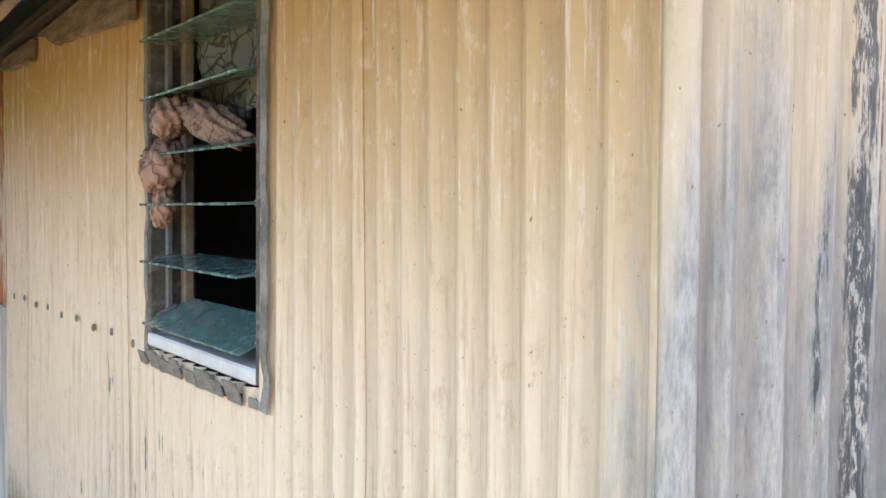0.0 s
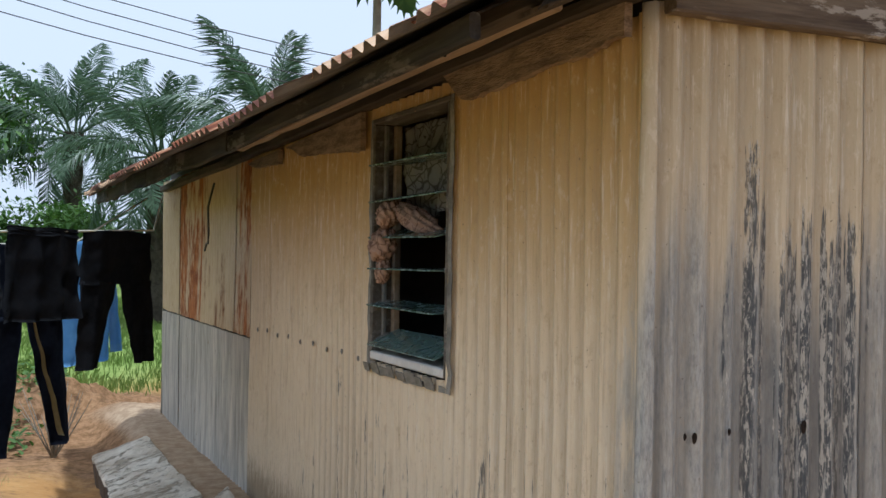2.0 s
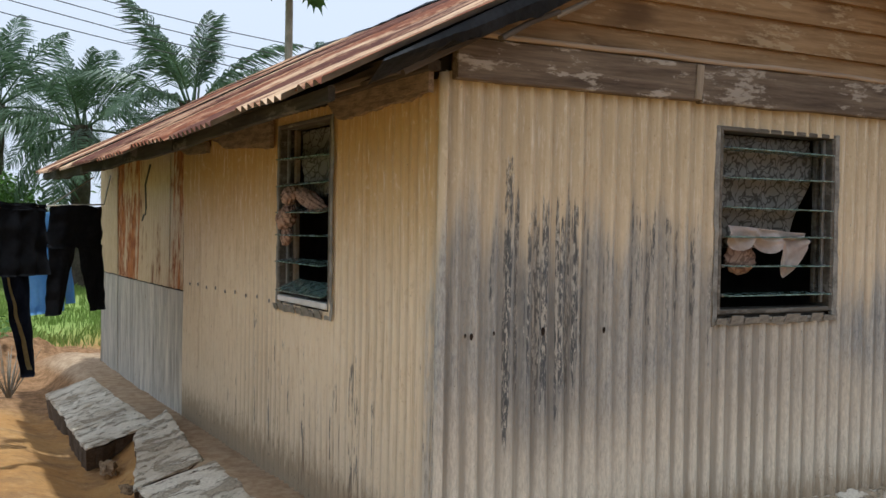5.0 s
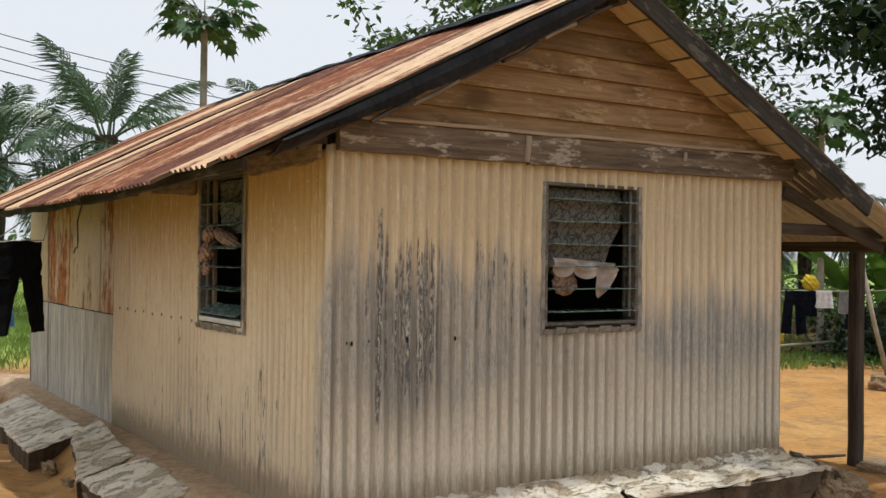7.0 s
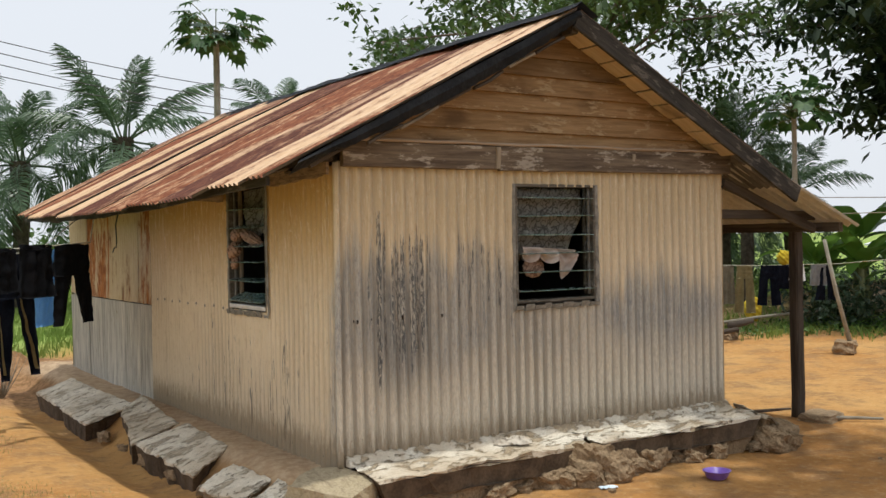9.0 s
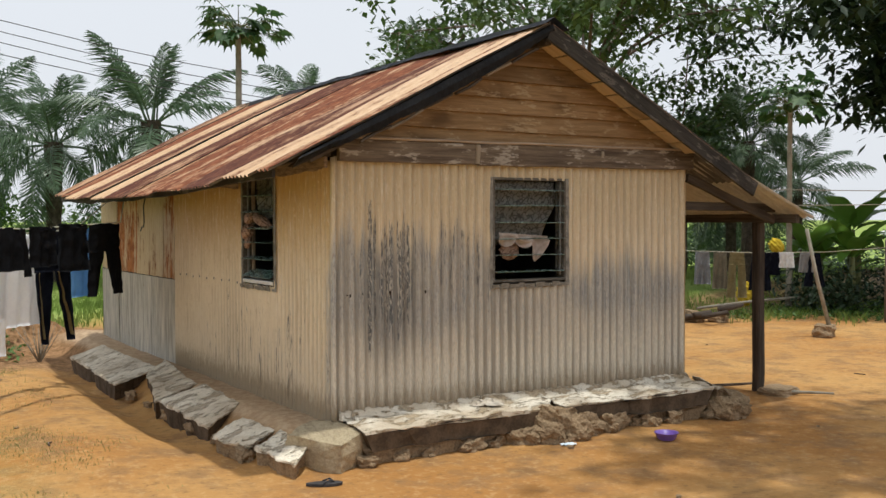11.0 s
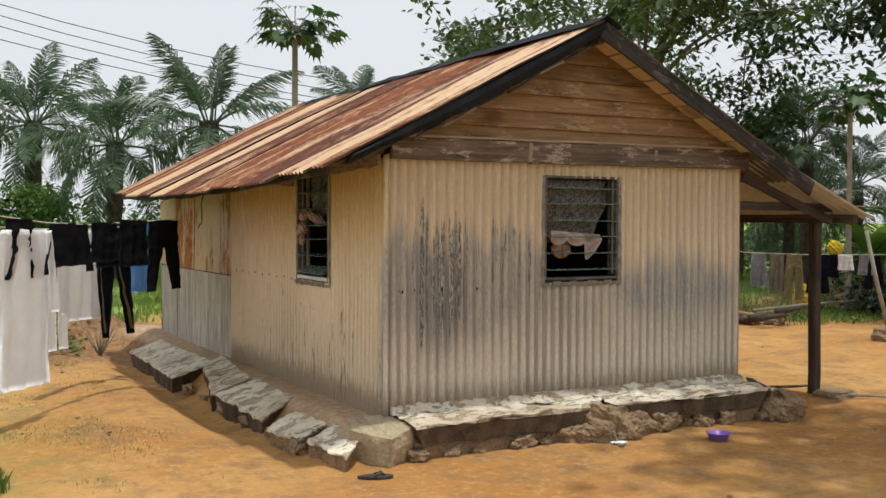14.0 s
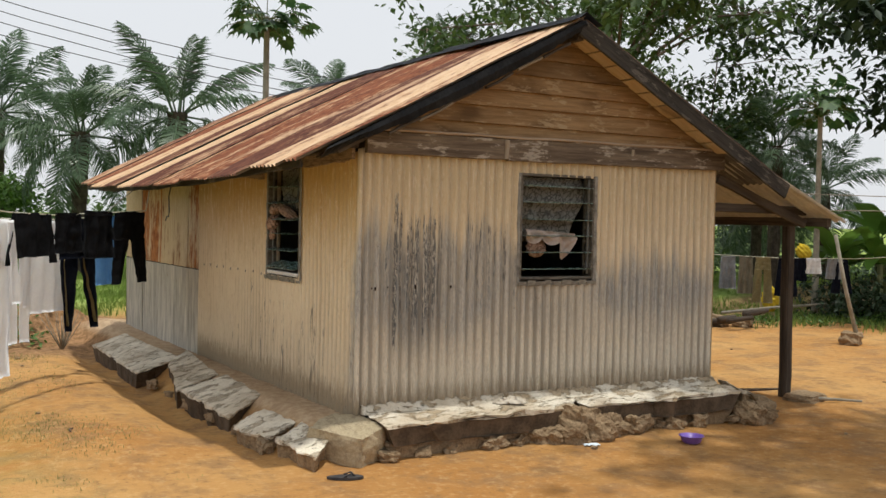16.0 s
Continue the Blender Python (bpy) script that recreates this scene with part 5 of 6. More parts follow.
bundle("curtain_tail", pose(-0.035, SW[1] - 0.16, SW[2] + 0.37, 0, 10, 0), (0.06, 0.09, 0.10), M_PINK, 12, "loose tail of the knotted brown-pink curtain")
M_SWAG = cloth("pale_pink_cloth", (0.60, 0.50, 0.44), (0.76, 0.68, 0.62))
swag = hanging("curtain_swag", 0.54, 0.20, M_SWAG, pose(GW[0] + 0.05, -0.035, GW[2] + 0.435, 0, 4, 0), 3.0, lambda u: 0.35 + 0.25 * math.sin(9 * u) ** 2 + max(0, 0.75 - 5 * abs(u - 0.78)), 3, 0.03)
tagged(swag, "pale end of the curtain flopped over a louvre blade", "curtain")
bundle("curtain_fold", pose(GW[0] + 0.24, 0.07, GW[2] + 0.27, 0, 0, 0), (0.20, 0.035, 0.15), M_PINK, 8, "pinkish printed cloth hanging behind the louvre blades")

# wire hook and nails on the side wall
hk = tube("wire_hook", [(-0.06, 4.98, 2.22), (-0.10, 4.98, 2.05), (-0.09, 4.99, 1.86), (-0.08, 5.06, 1.80), (-0.07, 5.16, 1.80), (-0.07, 5.22, 1.75)], 0.008, M_WIRE)
tagged(hk, "bent dark wire hanging from the eave", "wire")
for k in range(9):
    yy = 2.05 + 0.22 * k
    n_ = part("nail", lathe([(0.012, 0), (0.012, 0.004), (0.003, 0.007)], 8), M_STEEL, side_wall)
    n_.matrix_basis = rest_of(side_wall) @ pose(-0.026, yy, 1.285 + 0.01 * (k % 2), 0, -90, 0)
M_HOLE = simple("rusted_hole_edge", (0.012, 0.009, 0.007), (0.03, 0.018, 0.011), 0.95, 40)
for xx, zz, s in ((0.49, 1.29, 0.022), (0.82, 1.285, 0.018), (0.13, 1.28, 0.018), (0.10, 1.285, 0.012), (0.24, 1.29, 0.012)):
    bm = lathe([(s * 0.2, 0), (s * 0.45, 0.001), (s * 0.2, 0.0015)], 9)
    for v in bm.verts:
        v.co.y *= 1.9
        v.co.x *= 1 + 0.5 * noise.noise(v.co * 90)
    h_ = part("rust_hole", bm, M_HOLE, gable_wall)
    h_.matrix_basis = rest_of(gable_wall) @ pose(xx, -0.0275, zz, 90, 0, 0)

# ---- clothes lines ----
def strip(name, x0, x1, z0, z1, b0, b1, mat, parent, seed=0, folds=2.0, depth=0.02, y=0.0, thick=0.012):
    """A length of cloth from z0 down to z1; its edges run from x0, x1 above to b0, b1 below."""
    bm = bmesh.new()
    nx, nz = 18, 26
    for side in (0,):
        rows = []
        for j in range(nz + 1):
            v = j / nz
            row = []
            for i in range(nx + 1):
                u = i / nx
                xx = (x0 + (x1 - x0) * u) * (1 - v) + (b0 + (b1 - b0) * u) * v
                dy = depth * math.sin(folds * 2 * math.pi * u + seed + 1.5 * v) * (0.3 + 0.7 * v) + 0.7 * depth * noise.noise((xx * 5, v * 4, seed)) + 0.55 * depth * noise.noise((xx * 15, v * 6 + xx * 5, seed + 3))
                bulge = 0.012 * math.sin(math.pi * u)
                row.append(bm.verts.new((xx, y + dy - bulge, z0 + (z1 - z0) * v + 0.012 * noise.noise((xx * 7, seed, v)))))
            rows.append(row)
        for p, q in zip(rows, rows[1:]):
            for i in range(nx):
                bm.faces.new((p[i], p[i + 1], q[i + 1], q[i]))
    bmesh.ops.solidify(bm, geom=bm.faces, thickness=thick)
    return part(name, bm, mat, parent, smooth=True)


def trousers(name, mat, label, width=0.42, rise=0.28, length=0.95, spread=0.05, stripe=None, seed=0, slant=0.0):
    ob = thing(name, label, "trousers", "washing on the line")
    h = width / 2
    strip("waist", -h, h, 0, -rise, -h - 0.02, h + 0.02, mat, ob, seed, 2, 0.015)
    for s in (-1, 1):
        x0, x1 = sorted((0.012 * s, (h + 0.02) * s))
        b0, b1 = sorted(((spread + 0.02) * s, (spread + 0.19) * s))
        leg = strip("leg", x0, x1, -rise + 0.02, -length, b0 + slant, b1 + slant, mat, ob, seed + s, 1.2, 0.018, 0.004 * s)
        if stripe:
            strip("side_stripe", x0 + 0.04, x0 + 0.042, -rise, -length + 0.06, b0 + slant + 0.035, b0 + slant + 0.037, stripe, leg, seed + s, 1.2, 0.018, -0.020, 0.003)
    return ob


def shirt(name, mat, label, width=0.5, length=0.65, sleeve=0.5, seed=0, tall=1.0, category="shirt"):
    ob = thing(name, label, category, "washing on the line")
    h = width / 2
    strip("body", -h, h, 0, -length, -h - 0.03, h + 0.03, mat, ob, seed, 3, 0.022)
    if not sleeve:
        strip("waistband", -h - 0.004, h + 0.004, 0.006, -0.045, -h - 0.006, h + 0.006, mat, ob, seed, 2, 0.012, -0.006)
    if sleeve:
        for s in (-1, 1):
            x0, x1 = sorted((h * 0.82 * s, h * 1.10 * s))
            b0, b1 = sorted((h * 1.02 * s, (h * 1.02 + 0.13) * s))
            strip("sleeve", x0, x1, -0.01, -sleeve, b0, b1, mat, ob, seed + 2 * s, 1, 0.012, -0.02)
    return ob


LINE_DIR = Vector((-0.694, -0.72, 0))


def rope(name, pts, label):
    return tagged(tube(name, pts, 0.006, M_ROPE, sides=5), label, "clothes line")


def on_line(ob, base, s, z, y=0.0, turn=0.0):
    p = Vector(base) + LINE_DIR * s + Vector((0.72, -0.694, 0)) * y
    # local x runs back along the line, so that the garment's outer face looks to the yard
    ob.matrix_basis = pose(p.x, p.y, z, 0, 0, 46.05 + turn)
    return ob


L1, L2, L0 = (-0.8, 3.9, 0), (-1.0, 4.5, 0), (-2.14, 2.5, 0)
rope("clothes_line", [(-0.52, 4.25, 2.08), (-0.59, 4.12, 1.86), (-1.05, 3.64, 1.835), (-1.76, 2.9, 1.80), (-2.21, 2.44, 1.82), (-2.67, 1.96, 1.88), (-5.2, -0.66, 2.2)], "thin pale rope strung from the eave, hung with washing")
rope("clothes_line", [(-0.50, 5.05, 2.1), (-1.0, 4.5, 1.78), (-1.8, 3.67, 1.74), (-3.0, 2.42, 1.80), (-6.0, -0.69, 2.2)], "second thin rope behind the first, hung with washing")
for x, y, z in ((-5.2, -0.66, 2.2), (-6.0, -0.69, 2.2)):
    tagged(tube("line_post", [(x, y, -0.05), (x, y, 2.25)], 0.03, M_POLE, sides=8), "rough wooden post holding a clothes line", "post")
on_line(trousers("trousers", M_BLACK, "black trousers hung from the line near the eave", 0.60, 0.30, 0.76, 0.14, seed=1), L1, 0.02, 1.845)
on_line(shirt("shorts", M_BLACK, "black shorts hung from the line", 0.50, 0.47, 0, 3, category="shorts"), L1, 0.63, 1.84)
on_line(shirt("skirt", M_BLACK, "short black skirt hung from the line", 0.42, 0.38, 0, 4, category="skirt"), L1, 1.15, 1.815)
on_line(shirt("jacket", M_BLACK, "black top folded over the line", 0.52, 0.40, 0.46, 5, category="top"), L1, 1.72, 1.815)
on_line(trousers("trousers", M_BLACK, "black trousers folded over the line", 0.36, 0.25, 0.52, 0.08, seed=7), L1, 2.38, 1.855)
on_line(shirt("gown", M_WHITE, "long white gown hung from the line", 0.62, 1.38, 0.75, 8, category="gown"), L0, 0.40, 1.76)
on_line(trousers("trousers", M_WHITE, "white trousers hung from the second line", 0.40, 0.30, 1.20, 0.0, seed=9), L2, 1.42, 1.74)
on_line(shirt("shirt", M_WHITE, "white long-sleeved shirt hung from the second line", 0.56, 0.94, 0.86, 10), L2, 0.92, 1.74, -0.03)
on_line(trousers("trousers", M_NAVY, "dark tracksuit trousers with a pale side stripe", 0.62, 0.42, 1.18, 0.16, M_KHAKI, 11, 0.09), L2, 0.50, 1.76, 0.06)
on_line(shirt("shirt", M_BLUE, "sky blue shirt hung from the second line", 0.46, 0.78, 0.72, 12), L2, -0.16, 1.80, -0.05)

# washing on the line across the far side of the yard
rope("clothes_line", [(10.4, 7.6, 1.42), (10.9, 6.93, 1.27), (11.6, 6.0, 1.245), (12.4, 4.93, 1.27), (13.0, 4.13, 1.36)], "rope across the far yard, hung with washing")
for x, y in ((10.4, 7.6), (13.0, 4.13)):
    tagged(tube("line_post", [(x, y, -0.05), (x, y, 1.5)], 0.022, M_BARK, sides=8), "rough wooden post holding a clothes line", "post")
far_wash = [
    (0.60, shirt("shirt", M_PALEGREY, "dark grey shirt on the far line", 0.26, 0.62, 0, 20)), (0.93, shirt("shirt", M_DRAB, "drab khaki shirt on the far line", 0.24, 0.70, 0, 21)),
    (1.24, trousers("trousers", M_KHAKI, "khaki trousers on the far line", 0.26, 0.24, 0.86, 0.0, seed=22)), (1.66, trousers("trousers", M_NAVY, "navy jeans on the far line", 0.28, 0.24, 0.72, 0.02, seed=23)),
    (1.88, shirt("shirt", M_NAVY, "navy shirt on the far line", 0.24, 0.42, 0, 24)), (2.12, shirt("shirt", M_WHITE, "white shirt on the far line", 0.26, 0.28, 0, 25)), (2.50, shirt("towel", M_PALEGREY, "grey towel on the far line", 0.26, 0.36, 0, 26, category="towel")),
    (2.62, trousers("trousers", M_NAVY, "dark trousers on the far line", 0.20, 0.2, 0.62, 0.0, seed=27)),
]
for s, ob in far_wash:
    ob.matrix_basis = pose(10.7 + 0.6 * s, 7.2 - 0.8 * s, 1.25, 0, 0, -53)
yb = bundle("yellow_cloth", pose(12.3, 6.0, 1.36, 0, 20, 0), (0.36, 0.2, 0.26), M_YELLOW, 14, "yellow cloth thrown over a bush behind the washing")
yb["category"] = "cloth"
yb = bundle("yellow_sack", pose(12.0, 6.5, 0.42, 0, 0, 0), (0.36, 0.26, 0.44), M_YELLOW, 15, "yellow plastic sack under the washing")
yb["category"] = "sack"

# leaning prop with its stone, firewood, a long pole on the grass
tagged(tube("line_prop", [(10.30, 3.22, 0.02), (10.12, 3.36, 0.9), (9.98, 3.46, 1.72)], 0.035, M_PALEBARK, sides=8, taper=0.028), "pale leaning wooden prop in the yard", "pole")
tagged(rock("prop_stone", (10.22, 3.3, 0.09), (0.45, 0.3, 0.22), M_ROCK, 91, 30), "brown stone at the foot of the leaning prop", "stone")
for k in range(9):
    r3 = random.Random(50 + k)
    a = r3.uniform(-0.5, 0.5) + 0.4
    c = Vector((9.9 + r3.uniform(-0.7, 0.9), 6.2 + r3.uniform(-0.7, 0.5), 0.10 + 0.09 * (k % 3)))
    d = Vector((math.cos(a), -math.sin(a), r3.uniform(-0.05, 0.15))) * r3.uniform(0.14, 0.32)
    tagged(tube("log", [c - d, c + d * 0.1, c + d], r3.uniform(0.04, 0.08), M_DARKWOOD, sides=9, taper=0.04), "charred dark log in the firewood heap", "log", "firewood heap")
for k, (xx, yy, zz, sz) in enumerate(((10.05, 6.6, 0.16, 0.42), (9.75, 6.75, 0.30, 0.36), (10.3, 6.2, 0.08, 0.30), (10.62, 5.9, 0.06, 0.26), (9.6, 6.55, 0.10, 0.34), (9.95, 6.95, 0.34, 0.30))):
    tagged(rock("heap_stone", (xx, yy, zz), (sz * 1.2, sz, sz * 0.7), M_ROCK, 400 + k, 40 * k, (10, -8), rough=0.4), "dark sooty stone in the heap by the house", "stone", "stone heap")
tagged(tube("bamboo_pole", [(10.7, 6.5, 0.20), (12.0, 6.35, 0.28), (13.6, 6.1, 0.34)], 0.028, M_PALEBARK), "long pale pole lying along the grass edge", "pole")


# ---- palms ----
def frond_mesh(name, length, seed, droop):
    """An oil palm frond along +x: an arched stem with hanging leaflets in two ranks."""
    r = random.Random(seed)
    verts, faces = [], []
    n = 34
    path = []
    for k in range(n + 1):
        t = k / n
        path.append(Vector((length * (t - 0.18 * droop * t**3), 0.02 * math.sin(3 * t + seed), length * (0.10 * t - droop * 0.52 * t**2.3))))
    for k in range(0, n):
        t = k / n
        d = (path[k + 1] - path[k]).normalized()
        up = Vector((0, 1, 0)).cross(d) * -1
        w = 0.027 * (1 - 0.75 * t) * length / 2.4
        o = len(verts)
        for p in (path[k], path[k + 1]):
            verts += [p + Vector((0, w, 0)), p - up * -w, p + Vector((0, -w, 0)), p + up * -w]
        faces += [(o, o + 1, o + 5, o + 4), (o + 1, o + 2, o + 6, o + 5), (o + 2, o + 3, o + 7, o + 6), (o + 3, o, o + 4, o + 7)]
        if t < 0.14:
            continue
        for s in (-1, 1):
            for q in (0, 1):
                size = length * (0.27 * math.sin(math.pi * min(1, 0.12 + t * 0.92)) ** 0.7 + 0.03) * r.uniform(0.88, 1.08)
                lift = r.uniform(-0.12, 0.22)
                out = (Vector((0, s, 0)) * 0.62 + d * r.uniform(0.4, 0.7) + up * lift).normalized()
                base = path[k].lerp(path[k + 1], q / 2)
                mid = base + out * size * 0.5
                tip = base + out * size * 0.8 + Vector((0, 0, -size * r.uniform(0.3, 0.6)))
                wv = d * 0.0082 * length
                o = len(verts)
                verts += [base - wv * 0.5, base + wv * 0.5, mid + wv, tip, mid - wv]
                faces += [(o, o + 1, o + 2, o + 4), (o + 4, o + 2, o + 3)]
    me = bpy.data.meshes.new(name)
    me.from_pydata([tuple(v) for v in verts], [], faces)
    me.materials.append(M_PALM)
    return me


FRONDS = [frond_mesh("frond", 2.5, k, d) for k, d in enumerate((0.4, 0.6, 0.85, 1.1))]


def trunk_mesh(name, height, r0, r1, seed, mat, rings=14, sides=14, rough=0.12, lean=(0, 0)):
    bm = bmesh.new()
    rows = []
    for j in range(rings + 1):
        t = j / rings
        rad = r0 + (r1 - r0) * t
        rows.append([bm.verts.new((lean[0] * t * t + rad * math.cos(a) * (1 + rough * noise.noise((math.cos(a) * 2, math.sin(a) * 2, t * height * 1.5 + seed))), lean[1] * t * t + rad * math.sin(a) * (1 + rough * noise.noise((math.cos(a) * 2, math.sin(a) * 2, t * height * 1.5 + seed + 9))), t * height)) for a in (2 * math.pi * k / sides for k in range(sides))])
    for p, q in zip(rows, rows[1:]):
        for k in range(sides):
            bm.faces.new((p[k], p[(k + 1) % sides], q[(k + 1) % sides], q[k]))
    bm.faces.new(rows[-1])
    bm.faces.new(rows[0][::-1])
    return bm


def palm(x, y, crown, seed, scale=1.0, count=30):
    z0 = ground_height(x, y) - 0.05
    ob = thing("oil_palm", "oil palm with long drooping dark green fronds", "palm", "palms round the yard", at=(x, y, z0))
    h = crown - z0
    part("trunk", trunk_mesh("trunk", h, 0.17 * scale, 0.21 * scale, seed, M_PALMTRUNK, rings=26, rough=0.5), M_PALMTRUNK, ob)
    r = random.Random(seed)
    for k in range(count):
        t = k / count
        lift = 86 - 138 * t**0.95 + r.uniform(-8, 8)
        f = new("frond", FRONDS[min(3, int(t * 3.2 + r.uniform(0, 0.9)))])
        f.parent = ob
        az = k * 137.5 + r.uniform(-12, 12)
        sc = scale * r.uniform(0.85, 1.1) * (0.8 if t < 0.12 else 1)
        f.matrix_basis = pose(0, 0, h - 0.12 * scale + 0.1 * (1 - t), 0, 0, az) @ pose(0.12 * scale, 0, 0, r.uniform(-15, 15), -lift, 0) @ Matrix.Scale(sc, 4)
    return ob


palm(0.6, 26.5, 4.9, 1, 1.25, 22)
palm(1.9, 20.5, 3.9, 2, 1.05, 21)
palm(3.9, 18.6, 4.4, 3, 1.12, 21)
palm(8.9, 20.4, 5.1, 4, 0.8, 18)
palm(10.2, 15.6, 5.75, 5, 0.72, 20)
palm(15.8, 9.8, 3.75, 6, 0.72, 18)
palm(21.0, 12.6, 3.0, 7, 0.9, 20)
palm(22.0, 16.0, 2.3, 10, 1.0, 22)
palm(17.2, 13.4, 3.3, 11, 0.85, 20)
palm(19.4, 13.6, 2.9, 12, 0.85, 20)


# ---- broadleaf plants ----
def leaf_cloud(centres, per, spread, size, seed, droop=0.3, narrow=0.42):
    """Many small bent leaves about the given centres."""
    r = np.random.RandomState(seed)
    c = np.repeat(np.array(centres, float), per, axis=0)
    n = len(c)
    p = c + r.normal(0, 1, (n, 3)) * np.array(spread)
    a = r.uniform(0, 2 * np.pi, n)
    tilt = r.normal(-droop, 0.45, n)
    s = size * r.uniform(0.6, 1.25, n)
    ahead = np.stack([np.cos(a) * np.cos(tilt), np.sin(a) * np.cos(tilt), np.sin(tilt)], 1)
    sideways = np.stack([-np.sin(a), np.cos(a), r.normal(0, 0.35, n)], 1)
    sideways /= np.linalg.norm(sideways, axis=1)[:, None]
    s = s[:, None]
    fold = np.array([0, 0, -0.12]) * s
    v = np.stack([p, p + ahead * s * 0.45 + sideways * s * narrow * 0.5 + fold * 0.4, p + ahead * s + fold * 1.6, p + ahead * s * 0.45 - sideways * s * narrow * 0.5 + fold * 0.4], 1).reshape(-1, 3)
    k = np.arange(n) * 4
    return v, np.stack([k, k + 1, k + 2, k + 3], 1)


def tree(name, at, height, radius, trunk_r, seed, mat, label, limbs=9, per=260, size=0.26, crown_low=0.35, lean=(0, 0), flat=0.7, cat="tree", twigs=5, spread=0.38, bark=None):
    bark = bark or M_BARK
    ob = thing(name, label, cat, at=at)
    r = random.Random(seed)
    h0 = height * crown_low
    part("trunk", trunk_mesh("trunk", h0 * 1.25, trunk_r, trunk_r * 0.62, seed, bark, lean=lean, rough=0.2), bark, ob)
    fork = Vector((lean[0], lean[1], h0 * 1.2))
    centres = []
    for k in range(limbs):
        az = k * 2.4 + r.uniform(-0.4, 0.4)
        rad = radius * r.uniform(0.45, 1.0)
        end = fork + Vector((math.cos(az) * rad, math.sin(az) * rad, (height - h0 * 1.2) * r.uniform(0.2, 0.95)))
        mid = fork.lerp(end, 0.5) + Vector((r.uniform(-0.3, 0.3), r.uniform(-0.3, 0.3), 0.25 * radius * r.uniform(0.3, 1) * flat))
        limb = tube("limb", [fork - Vector((0, 0, 0.2)), fork.lerp(mid, 0.5) + Vector((0, 0, 0.15)), mid, end], trunk_r * 0.42, bark, ob, sides=7, taper=trunk_r * 0.09)
        for q in range(twigs):
            b = mid.lerp(end, r.uniform(0.1, 1))
            tip = b + Vector((r.gauss(0, 1), r.gauss(0, 1), r.gauss(0, 0.6))) * radius * 0.22
            tube("twig", [b, b.lerp(tip, 0.5) + Vector((0, 0, 0.08)), tip], trunk_r * 0.1, bark, limb, sides=4, taper=trunk_r * 0.03)
            centres += [tuple(tip), tuple(b.lerp(tip, 0.55))]
        centres.append(tuple(end))
    v, f = leaf_cloud(centres, per, (spread, spread, spread * 0.62), size, seed, narrow=0.58)
    raw("crown", v.tolist(), f.tolist(), mat, ob)
    return ob


tree("fruit_tree", (12.2, 11.5, 0.2), 9.3, 5.0, 0.15, 3, M_LEAF, "tall leafy tree behind the house with gaps in its crown", limbs=16, per=40, size=0.215, crown_low=0.42, spread=0.27, twigs=7)
tree("fruit_tree", (15.4, 12.6, 0.2), 6.4, 3.0, 0.13, 13, M_LEAF, "leafy tree with lighter foliage beyond the porch", limbs=12, per=46, size=0.19, crown_low=0.34, spread=0.27)
tree("shade_tree", (17.5, 6.1, 0.25), 8.8, 4.8, 0.43, 5, M_DARKLEAF, "great dark shade tree with a leaning trunk", limbs=18, per=150, size=0.30, crown_low=0.30, lean=(1.5, -0.8), spread=0.55)
tree("yard_tree", (7.4, -5.6, 0.0), 9.5, 3.4, 0.30, 21, M_LEAF, "leafy tree at the near side of the yard", limbs=9, per=26, size=0.30, crown_low=0.5, spread=0.42, lean=(-3.0, 2.4))
tree("feathery_tree", (-1.9, 29.0, 0.2), 6.4, 2.4, 0.14, 31, M_BUSH, "light green feathery tree beyond the grass", limbs=9, per=45, size=0.2, crown_low=0.4, spread=0.45)
tree("feathery_tree", (-3.8, 22.0, 0.2), 4.0, 2.2, 0.12, 33, M_BUSH, "low light green tree beyond the grass", limbs=9, per=60, size=0.2, crown_low=0.25, spread=0.4)
tree("feathery_tree", (-6.5, 26.0, 0.2), 6.0, 3.4, 0.16, 35, M_BUSH, "light green tree beyond the grass", limbs=10, per=60, size=0.22, crown_low=0.3, spread=0.5)

tree("leafy_bush", (-0.5, 23.0, 0.2), 3.0, 1.9, 0.08, 37, M_BUSH, "round light green bush beyond the grass", limbs=11, per=90, size=0.17, crown_low=0.15, spread=0.34, cat="bush")


